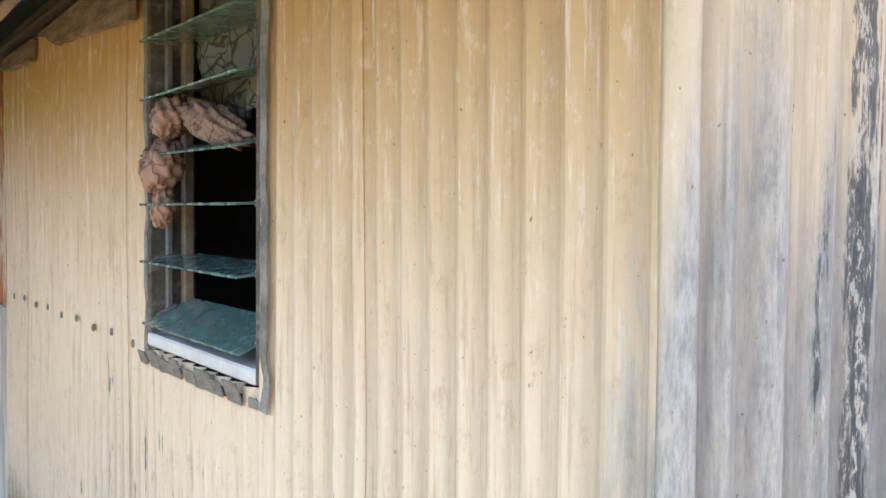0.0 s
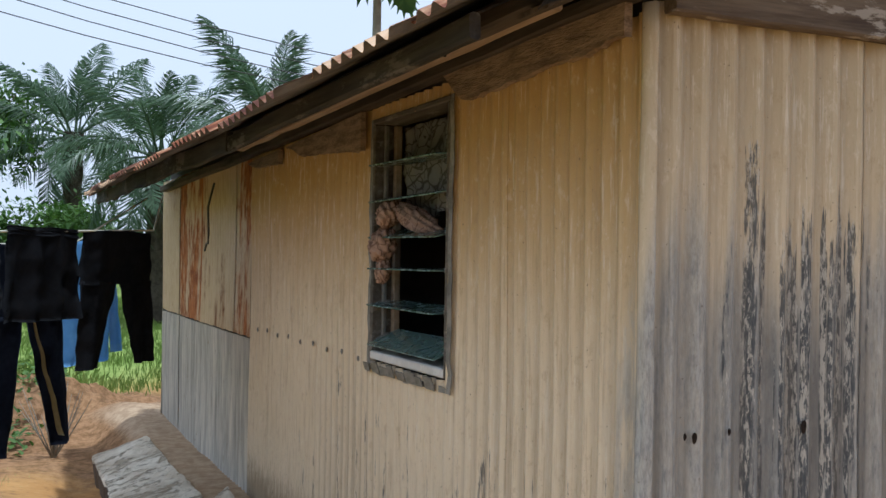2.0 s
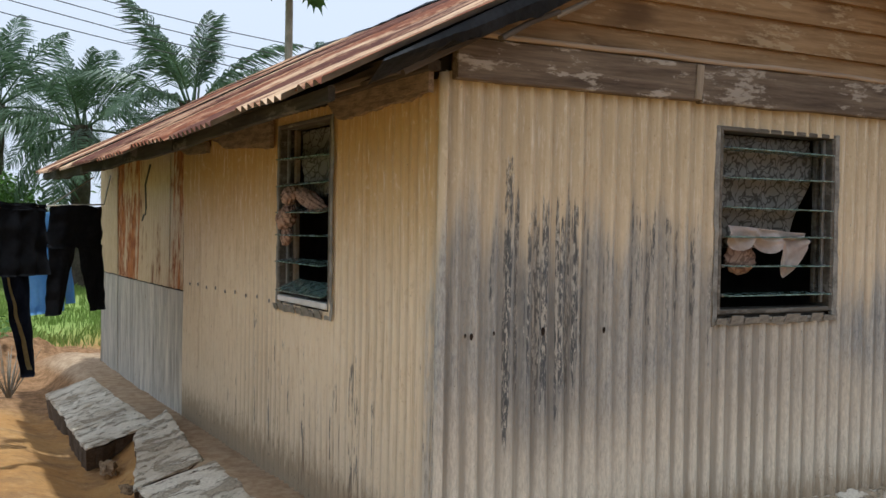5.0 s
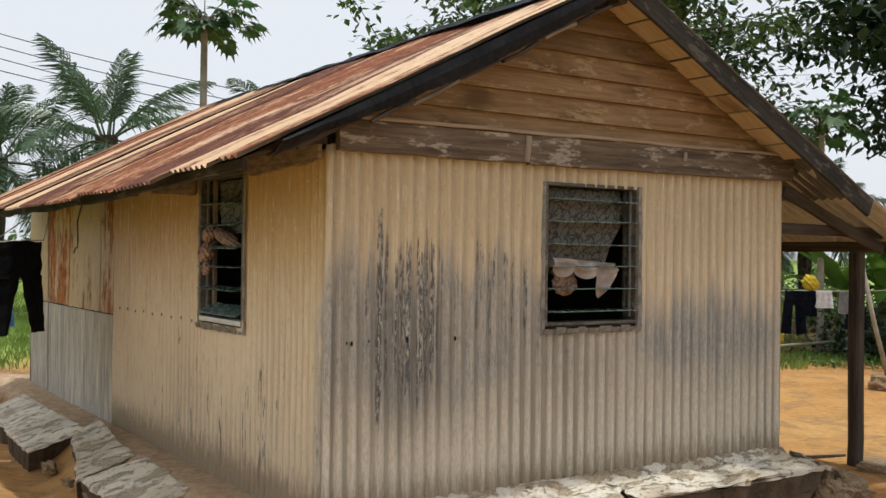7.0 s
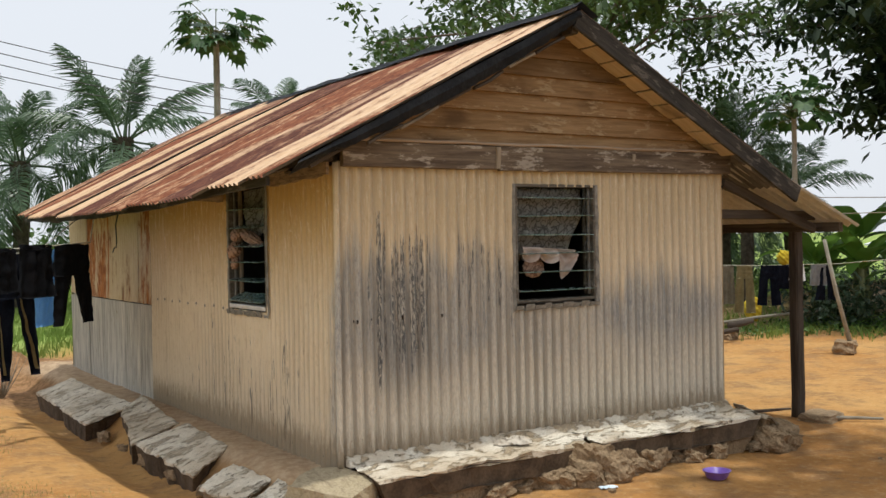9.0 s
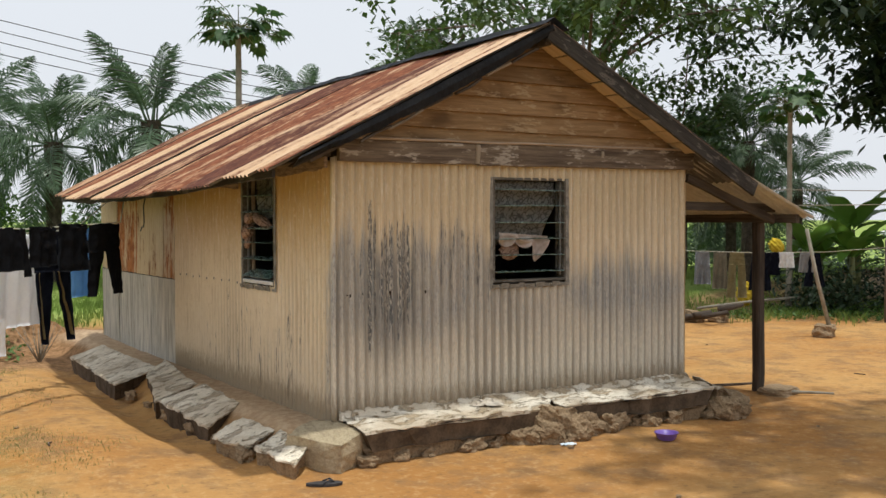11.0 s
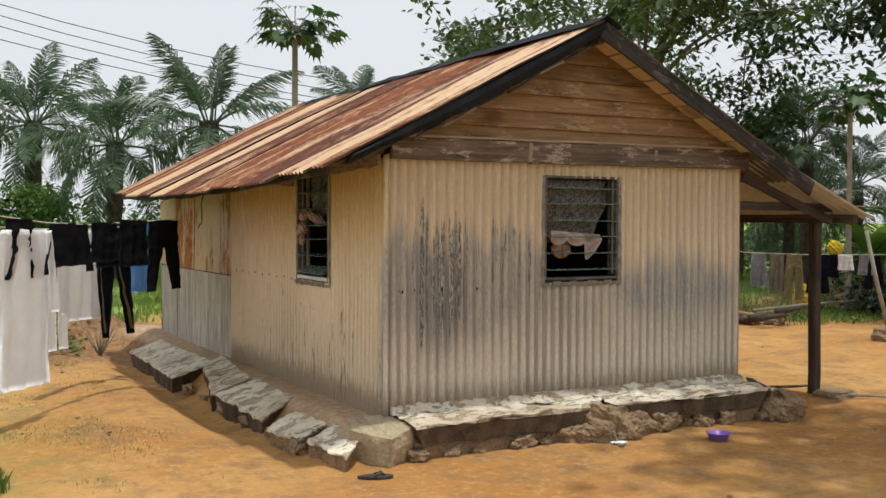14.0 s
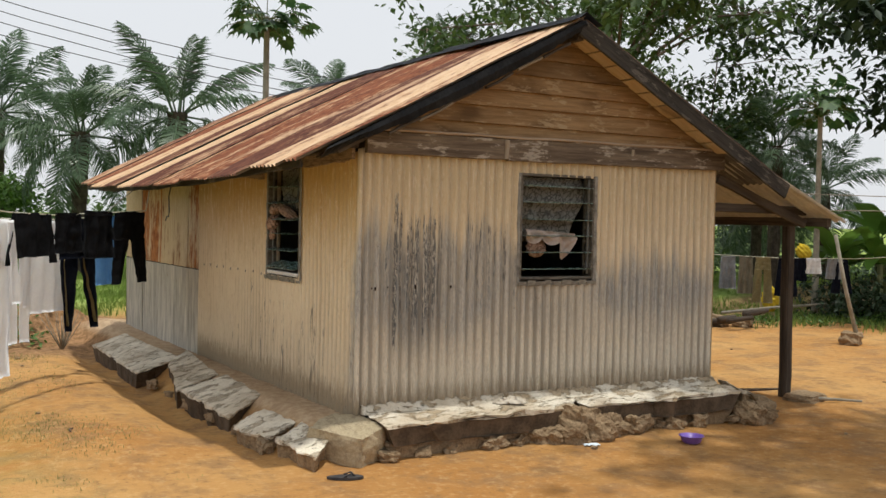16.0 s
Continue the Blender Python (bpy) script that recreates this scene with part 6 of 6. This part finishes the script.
def papaya(at, crown, seed, scale=1.0):
    ob = thing("papaya_tree", "papaya tree with a bare stem and a tuft of lobed leaves", "papaya tree", at=at)
    h = crown - at[2]
    part("trunk", trunk_mesh("trunk", h - 0.12, 0.065, 0.045, seed, M_PALEBARK, rough=0.08), M_PALEBARK, ob)
    r = random.Random(seed)
    for k in range(42):
        az, lift = k * 2.4, r.uniform(-0.4, 1.05)
        reach = scale * r.uniform(0.34, 0.66)
        tip = Vector((math.cos(az) * math.cos(lift) * reach, math.sin(az) * math.cos(lift) * reach, h - 0.14 - 0.006 * k + math.sin(lift) * reach * 0.8))
        base = Vector((0, 0, h - 0.14 - 0.006 * k))
        stalk = tube("stalk", [base, base.lerp(tip, 0.5) + Vector((0, 0, 0.05)), tip], 0.010, M_PALMSTEM, ob, sides=5, taper=0.006)
        bm = bmesh.new()
        out = Vector((math.cos(az), math.sin(az), r.uniform(-1.0, -0.2) + 0.35 * lift)).normalized()
        sd = Vector((-math.sin(az), math.cos(az), r.uniform(-0.3, 0.3))).normalized()
        dn = out.cross(sd)
        for q in range(-4, 5):
            a = q * 0.52
            d = out * math.cos(a) + sd * math.sin(a)
            e = d.cross(dn)
            ln = scale * (0.25 - 0.018 * abs(q)) * r.uniform(0.85, 1.1)
            pts = [tip, tip + d * ln * 0.45 + e * ln * 0.16, tip + d * ln * 0.62 + e * ln * 0.30, tip + d * ln * 0.72 + e * ln * 0.10, tip + d * ln + Vector((0, 0, -0.05)), tip + d * ln * 0.72 - e * ln * 0.10, tip + d * ln * 0.62 - e * ln * 0.30, tip + d * ln * 0.45 - e * ln * 0.16]
            bm.faces.new([bm.verts.new(p) for p in pts])
        part("leaf", bm, M_PAPAYA, stalk)
    for k in range(5):
        bmf = bmesh.new()
        bmesh.ops.create_uvsphere(bmf, u_segments=10, v_segments=8, radius=0.055)
        f = part("fruit", bmf, M_PAPAYA, ob, smooth=True)
        f.matrix_basis = pose(0.09 * math.cos(k * 1.3), 0.09 * math.sin(k * 1.3), h - 0.25 - 0.05 * (k % 2)) @ Matrix.Diagonal((1, 1, 1.5, 1))
    return ob


papaya((2.52, 8.75, 0.25), 5.2, 1, 1.08)
papaya((13.4, 6.6, 0.1), 4.4, 2, 1.3)


def banana(x, y, seed, scale=1.0):
    z = ground_height(x, y) - 0.03
    ob = thing("banana_plant", "banana plant with broad bright green leaves", "banana plant", "bananas by the yard", at=(x, y, z))
    r = random.Random(seed)
    h = 1.25 * scale
    part("stem", trunk_mesh("stem", h, 0.10 * scale, 0.06 * scale, seed, M_PALMSTEM, rough=0.06), M_PALMSTEM, ob)
    for k in range(8):
        az, lift = k * 2.4 + r.uniform(-0.3, 0.3), r.uniform(0.5, 1.35)
        ln, wd = scale * r.uniform(1.1, 1.6), scale * 0.21
        bm = bmesh.new()
        rows = []
        n = 12
        for j in range(n + 1):
            t = j / n
            e = lift - 1.5 * t * t * r.uniform(0.8, 1.0)
            c = Vector((math.cos(az) * ln * t * math.cos(lift * (1 - 0.5 * t)), math.sin(az) * ln * t * math.cos(lift * (1 - 0.5 * t)), h - 0.05 + ln * (t * math.sin(lift) - 0.55 * t * t * (1.5 - lift) - 0.10 * t * t)))
            w = wd * math.sin(math.pi * min(1, 0.08 + t * 0.9)) ** 0.6 * (0.08 if t < 0.14 else 1)
            s = Vector((-math.sin(az), math.cos(az), 0))
            rows.append([bm.verts.new(c - s * w + Vector((0, 0, 0.25 * w + r.uniform(-0.02, 0.02)))), bm.verts.new(c), bm.verts.new(c + s * w + Vector((0, 0, 0.25 * w + r.uniform(-0.02, 0.02))))])
        for p, q in zip(rows, rows[1:]):
            bm.faces.new((p[0], p[1], q[1], q[0]))
            bm.faces.new((p[1], p[2], q[2], q[1]))
        part("leaf", bm, M_BANANA, ob, smooth=True)
    return ob


for k, (x, y, s) in enumerate(((14.0, 6.6, 0.95), (14.6, 6.0, 0.85), (15.2, 6.3, 0.9), (14.9, 7.0, 0.75), (15.6, 5.6, 0.7), (16.4, 9.0, 0.6), (15.8, 6.9, 1.15))):
    banana(x, y, 60 + k, s)


def stuff(name, v, f, mat, label, category):
    return tagged(raw(name, v, f, mat), label, category, kind="stuff")


def scatter(n, seed, test, box_):
    r = random.Random(seed)
    out = []
    while len(out) < n:
        x, y = r.uniform(box_[0], box_[1]), r.uniform(box_[2], box_[3])
        if test(x, y, r):
            out.append((x, y, ground_height(x, y)))
    return out


def blades(points, per, height, spread, seed, width=0.006):
    r = np.random.RandomState(seed)
    c = np.repeat(np.array(points), per, axis=0)
    n = len(c)
    off = r.normal(0, spread, (n, 2))
    c[:, :2] += off
    a = r.uniform(0, 2 * np.pi, n)
    h = height * r.uniform(0.5, 1.3, n)
    bend = np.stack([np.cos(a), np.sin(a)], 1) * (h * r.uniform(0.1, 0.6, n))[:, None]
    s = np.stack([-np.sin(a), np.cos(a), 0 * a], 1) * width
    top = c.copy()
    top[:, :2] += bend
    top[:, 2] += h
    mid = c.copy()
    mid[:, :2] += bend * 0.3
    mid[:, 2] += h * 0.6
    v = np.stack([c - s, c + s, mid + s * 0.8, top, mid - s * 0.8], 1).reshape(-1, 3)
    k = np.arange(n) * 5
    return v.tolist(), [(i, i + 1, i + 2, i + 3, i + 4) for i in k.tolist()]


# meadow behind, thin tufts on the near yard
pts = scatter(2600, 3, lambda x, y, r: -0.62 * x + 0.78 * y > 7.6 + 1.5 * noise.noise((x, y, 0)) and r.random() < 12 / (y + 4), (-9, 6, 5, 34))
v, f = blades(pts, 18, 0.13, 0.18, 4, 0.007)
stuff("meadow_grass", v, f, M_GRASS, "short green grass behind the house", "grass")
pts = scatter(2200, 5, lambda x, y, r: noise.noise((x * 0.9, y * 0.9, 3)) + 0.6 * noise.noise((x * 3, y * 3, 1)) > 0.10 and x < -1.25 - 0.5 * r.random(), (-6.5, -1.2, -3.5, 6.5))
v, f = blades(pts, 9, 0.020, 0.09, 6, 0.0028)
stuff("yard_grass", v, f, M_DRYGRASS, "thin dry grass tufts on the bare yard", "grass")
pts = scatter(40, 15, lambda x, y, r: True, (-3.15, -2.86, 0.1, 0.5))
v, f = blades(pts, 40, 0.12, 0.04, 16, 0.005)
stuff("grass_tuft", v, f, M_GRASS, "green grass tuft at the yard edge", "grass")
pts = scatter(900, 7, lambda x, y, r: 0.6 * x + 0.75 * y > 10.9 + noise.noise((x, y, 0)) and (x - 17) ** 2 + (y - 5) ** 2 > 14, (8.6, 30, 2, 16))
v, f = blades(pts, 14, 0.16, 0.16, 8, 0.008)
stuff("meadow_grass", v, f, M_GRASS, "green grass at the far side of the yard", "grass")
pts = scatter(110, 9, lambda x, y, r: y > 7.2 + 0.35 * (x + 1.4) or x < -2.0, (-5.2, -0.9, 7.0, 9.4))
v, f = leaf_cloud([(x, y, z + 0.12) for x, y, z in pts], 46, (0.16, 0.16, 0.09), 0.09, 10, 0.1, 0.7)
stuff("weeds", v.tolist(), f.tolist(), M_BUSH, "low green weeds along the earth bank", "weeds")
pts = scatter(260, 11, lambda x, y, r: (x - 17.6) ** 2 + (y - 6.2) ** 2 < 12, (13, 22, 2, 10))
v, f = leaf_cloud([(x, y, z + 0.03) for x, y, z in pts], 26, (0.25, 0.25, 0.02), 0.08, 12, 0.0, 0.5)
M_LITTER = leafy("leaf_litter", (0.05, 0.034, 0.02), (0.13, 0.095, 0.06), 0.9, 0.05)
stuff("leaf_litter", v.tolist(), f.tolist(), M_LITTER, "brown leaf litter round the shade tree", "leaf litter")
# dry bush beside the slab
bt = thing("dry_bush", "small dry bush with bare thin twigs", "bush", at=(-0.95, 6.9, ground_height(-0.95, 6.9)))
r4 = random.Random(8)
for k in range(22):
    a = r4.uniform(0, 6.28)
    p = Vector((math.cos(a), math.sin(a), 0)) * r4.uniform(0.08, 0.34)
    tube("twig", [(0, 0, -0.02), p * 0.5 + Vector((0, 0, 0.22)), p + Vector((0, 0, r4.uniform(0.35, 0.62)))], 0.007, M_PALEBARK, bt, sides=4, taper=0.002)
# far hedges and woods, uneven clumps of leaves
r5 = random.Random(12)
cs = []
for k in range(360):
    a = r5.uniform(-0.75, 1.25)
    d = r5.uniform(44, 62)
    x, y = d * math.sin(a) - 2, d * math.cos(a) - 6
    base = ground_height(x, y)
    top = 1.5 + 1.8 * noise.noise((x * 0.12, y * 0.12, 4))
    if math.sin(a) * d > 38:
        top *= 0.35
    cs.append((x, y, base + r5.uniform(0.1, 1) * top))
v, f = leaf_cloud(cs, 70, (1.3, 1.3, 0.55), 0.42, 13, 0.2, 0.6)
stuff("far_woods", v.tolist(), f.tolist(), M_LEAF, "distant line of green bushes and trees", "woods")
cs = [(x, y, z + r5.uniform(0.1, 0.9)) for x, y, z in scatter(120, 17, lambda x, y, r: 0.60 * x + 0.62 * y > 19.3, (13.5, 26, 10.5, 24))]
v, f = leaf_cloud(cs, 60, (0.4, 0.4, 0.3), 0.2, 18, 0.2, 0.5)
stuff("undergrowth", v.tolist(), f.tolist(), M_LEAF, "dense green undergrowth behind the washing", "undergrowth")
cs = [(x, y, z + r5.uniform(0.1, 0.75)) for x, y, z in scatter(34, 19, lambda x, y, r: True, (12.9, 16.2, 5.2, 7.2))]
v, f = leaf_cloud(cs, 60, (0.26, 0.26, 0.2), 0.15, 22, 0.2, 0.5)
stuff("undergrowth", v.tolist(), f.tolist(), M_DARKLEAF, "dark undergrowth round the banana stems", "undergrowth")
pts = scatter(150, 23, lambda x, y, r: 0.6 * x + 0.75 * y > 11.2, (10.6, 15.5, 3.9, 6.8))
v, f = leaf_cloud([(x, y, z + 0.04) for x, y, z in pts], 30, (0.22, 0.22, 0.04), 0.08, 24, 0.0, 0.6)
stuff("weeds", v.tolist(), f.tolist(), M_BUSH, "low green creepers along the yard edge", "weeds")

# ---- wires, pole, far house, car ----
# four lines that come down across the sky behind the house
for z0, fall in ((6.10, 0.183), (5.86, 0.186), (5.63, 0.188), (5.38, 0.170)):
    pts = [Vector((x, 16.0, z0 - fall * x + 0.0088 * x * x)) for x in range(-16, 11, 2)]
    tagged(tube("power_line", pts, 0.010, M_WIRE, sides=5), "thin dark overhead power line", "power line", "power lines")
tagged(tube("utility_pole", [(29.0, 13.6, -0.6), (29.1, 13.6, 4), (29.2, 13.6, 9.0)], 0.18, M_POLE, sides=12, taper=0.15), "weathered grey timber utility pole", "pole")
for a, b in (((5.9, 4.2, 2.35), (9.6, 0.7, 2.29)), ((5.85, 3.0, 2.05), (9.6, 0.7, 2.13))):
    a, b = Vector(a), Vector(b)
    e = a + (b - a) * 2.4
    pts = [a.lerp(e, q / 10) + Vector((0, 0, -0.05 * math.sin(math.pi * q / 10))) for q in range(11)]
    tagged(tube("cable", pts, 0.006, M_PALEBARK, sides=5), "thin pale cable running from the porch", "cable", "cables from the porch")

far = thing("far_house", "small cream-plastered house with a white hipped metal roof", "house", at=(38.5, 15.0, -1.15))
far.rotation_euler = (0, 0, radians(-32))
bm = bmesh.new()
for lo, hi in (((-4.2, -3.2, 0), (0.2, -3.0, 2.45)), ((1.0, -3.2, 0), (2.0, -3.0, 2.45)), ((2.9, -3.2, 0), (4.2, -3.0, 2.45)), ((0.2, -3.2, 0), (1.0, -3.0, 1.0)), ((0.2, -3.2, 2.0), (1.0, -3.0, 2.45)), ((2.0, -3.2, 2.1), (2.9, -3.0, 2.45)), ((-4.2, 3.0, 0), (4.2, 3.2, 2.45)), ((-4.2, -3.0, 0), (-4.0, 3.0, 2.45)), ((4.0, -3.0, 0), (4.2, 3.0, 2.45))):
    box(bm, lo, hi)
part("wall", bm, M_PLASTER, far)
vs = [(-4.8, -3.8, 2.42), (4.8, -3.8, 2.42), (4.8, 3.8, 2.42), (-4.8, 3.8, 2.42), (-0.9, 0, 3.75), (0.9, 0, 3.75), (-4.8, -3.8, 2.34), (4.8, -3.8, 2.34), (4.8, 3.8, 2.34), (-4.8, 3.8, 2.34)]
raw("roof", vs, [(0, 1, 5, 4), (1, 2, 5), (2, 3, 4, 5), (3, 0, 4), (6, 7, 1, 0), (7, 8, 2, 1), (8, 9, 3, 2), (9, 6, 0, 3), (9, 8, 7, 6)], M_WHITEROOF, far)
wn = part("window", box(bmesh.new(), (0.2, -3.12, 1.0), (1.0, -3.06, 2.0)), M_INSIDE, far, "dark window")
for xx in (0.2, 0.57, 0.94):
    part("window_frame", box(bmesh.new(), (xx, -3.16, 1.0), (xx + 0.06, -3.10, 2.0)), M_FRAME, wn)
part("door", box(bmesh.new(), (2.0, -3.12, 0), (2.9, -3.06, 2.1), 0.01), M_DARKWOOD, far, "dark wooden door")

car = thing("car", "black parked car beside the far house", "car", at=(35.5, 8.2, -0.9))
car.rotation_euler = (0, 0, radians(60))
prof = [(-2.1, 0.35), (-2.15, 0.75), (-1.9, 0.95), (-1.2, 1.0), (-0.7, 1.42), (0.8, 1.45), (1.35, 1.0), (2.0, 0.9), (2.15, 0.6), (2.1, 0.35)]
bm = bmesh.new()
rows = [[bm.verts.new((x, s * (0.82 if z < 1.1 else 0.66), z)) for x, z in prof] for s in (-1, 1)]
for k in range(len(prof)):
    q = (k + 1) % len(prof)
    bm.faces.new((rows[0][k], rows[0][q], rows[1][q], rows[1][k]))
bm.faces.new(rows[0][::-1])
bm.faces.new(rows[1])
bmesh.ops.recalc_face_normals(bm, faces=bm.faces)
part("body", bm, M_CARPAINT, car)
for x in (-1.3, 1.3):
    for s in (-1, 1):
        w = tube("wheel", [(x, s * 0.70, 0.32), (x, s * 0.86, 0.32)], 0.32, M_RUBBER, car, sides=18)
        tube("rim", [(x, s * 0.861, 0.32), (x, s * 0.875, 0.32)], 0.19, M_STEEL, w, sides=14)
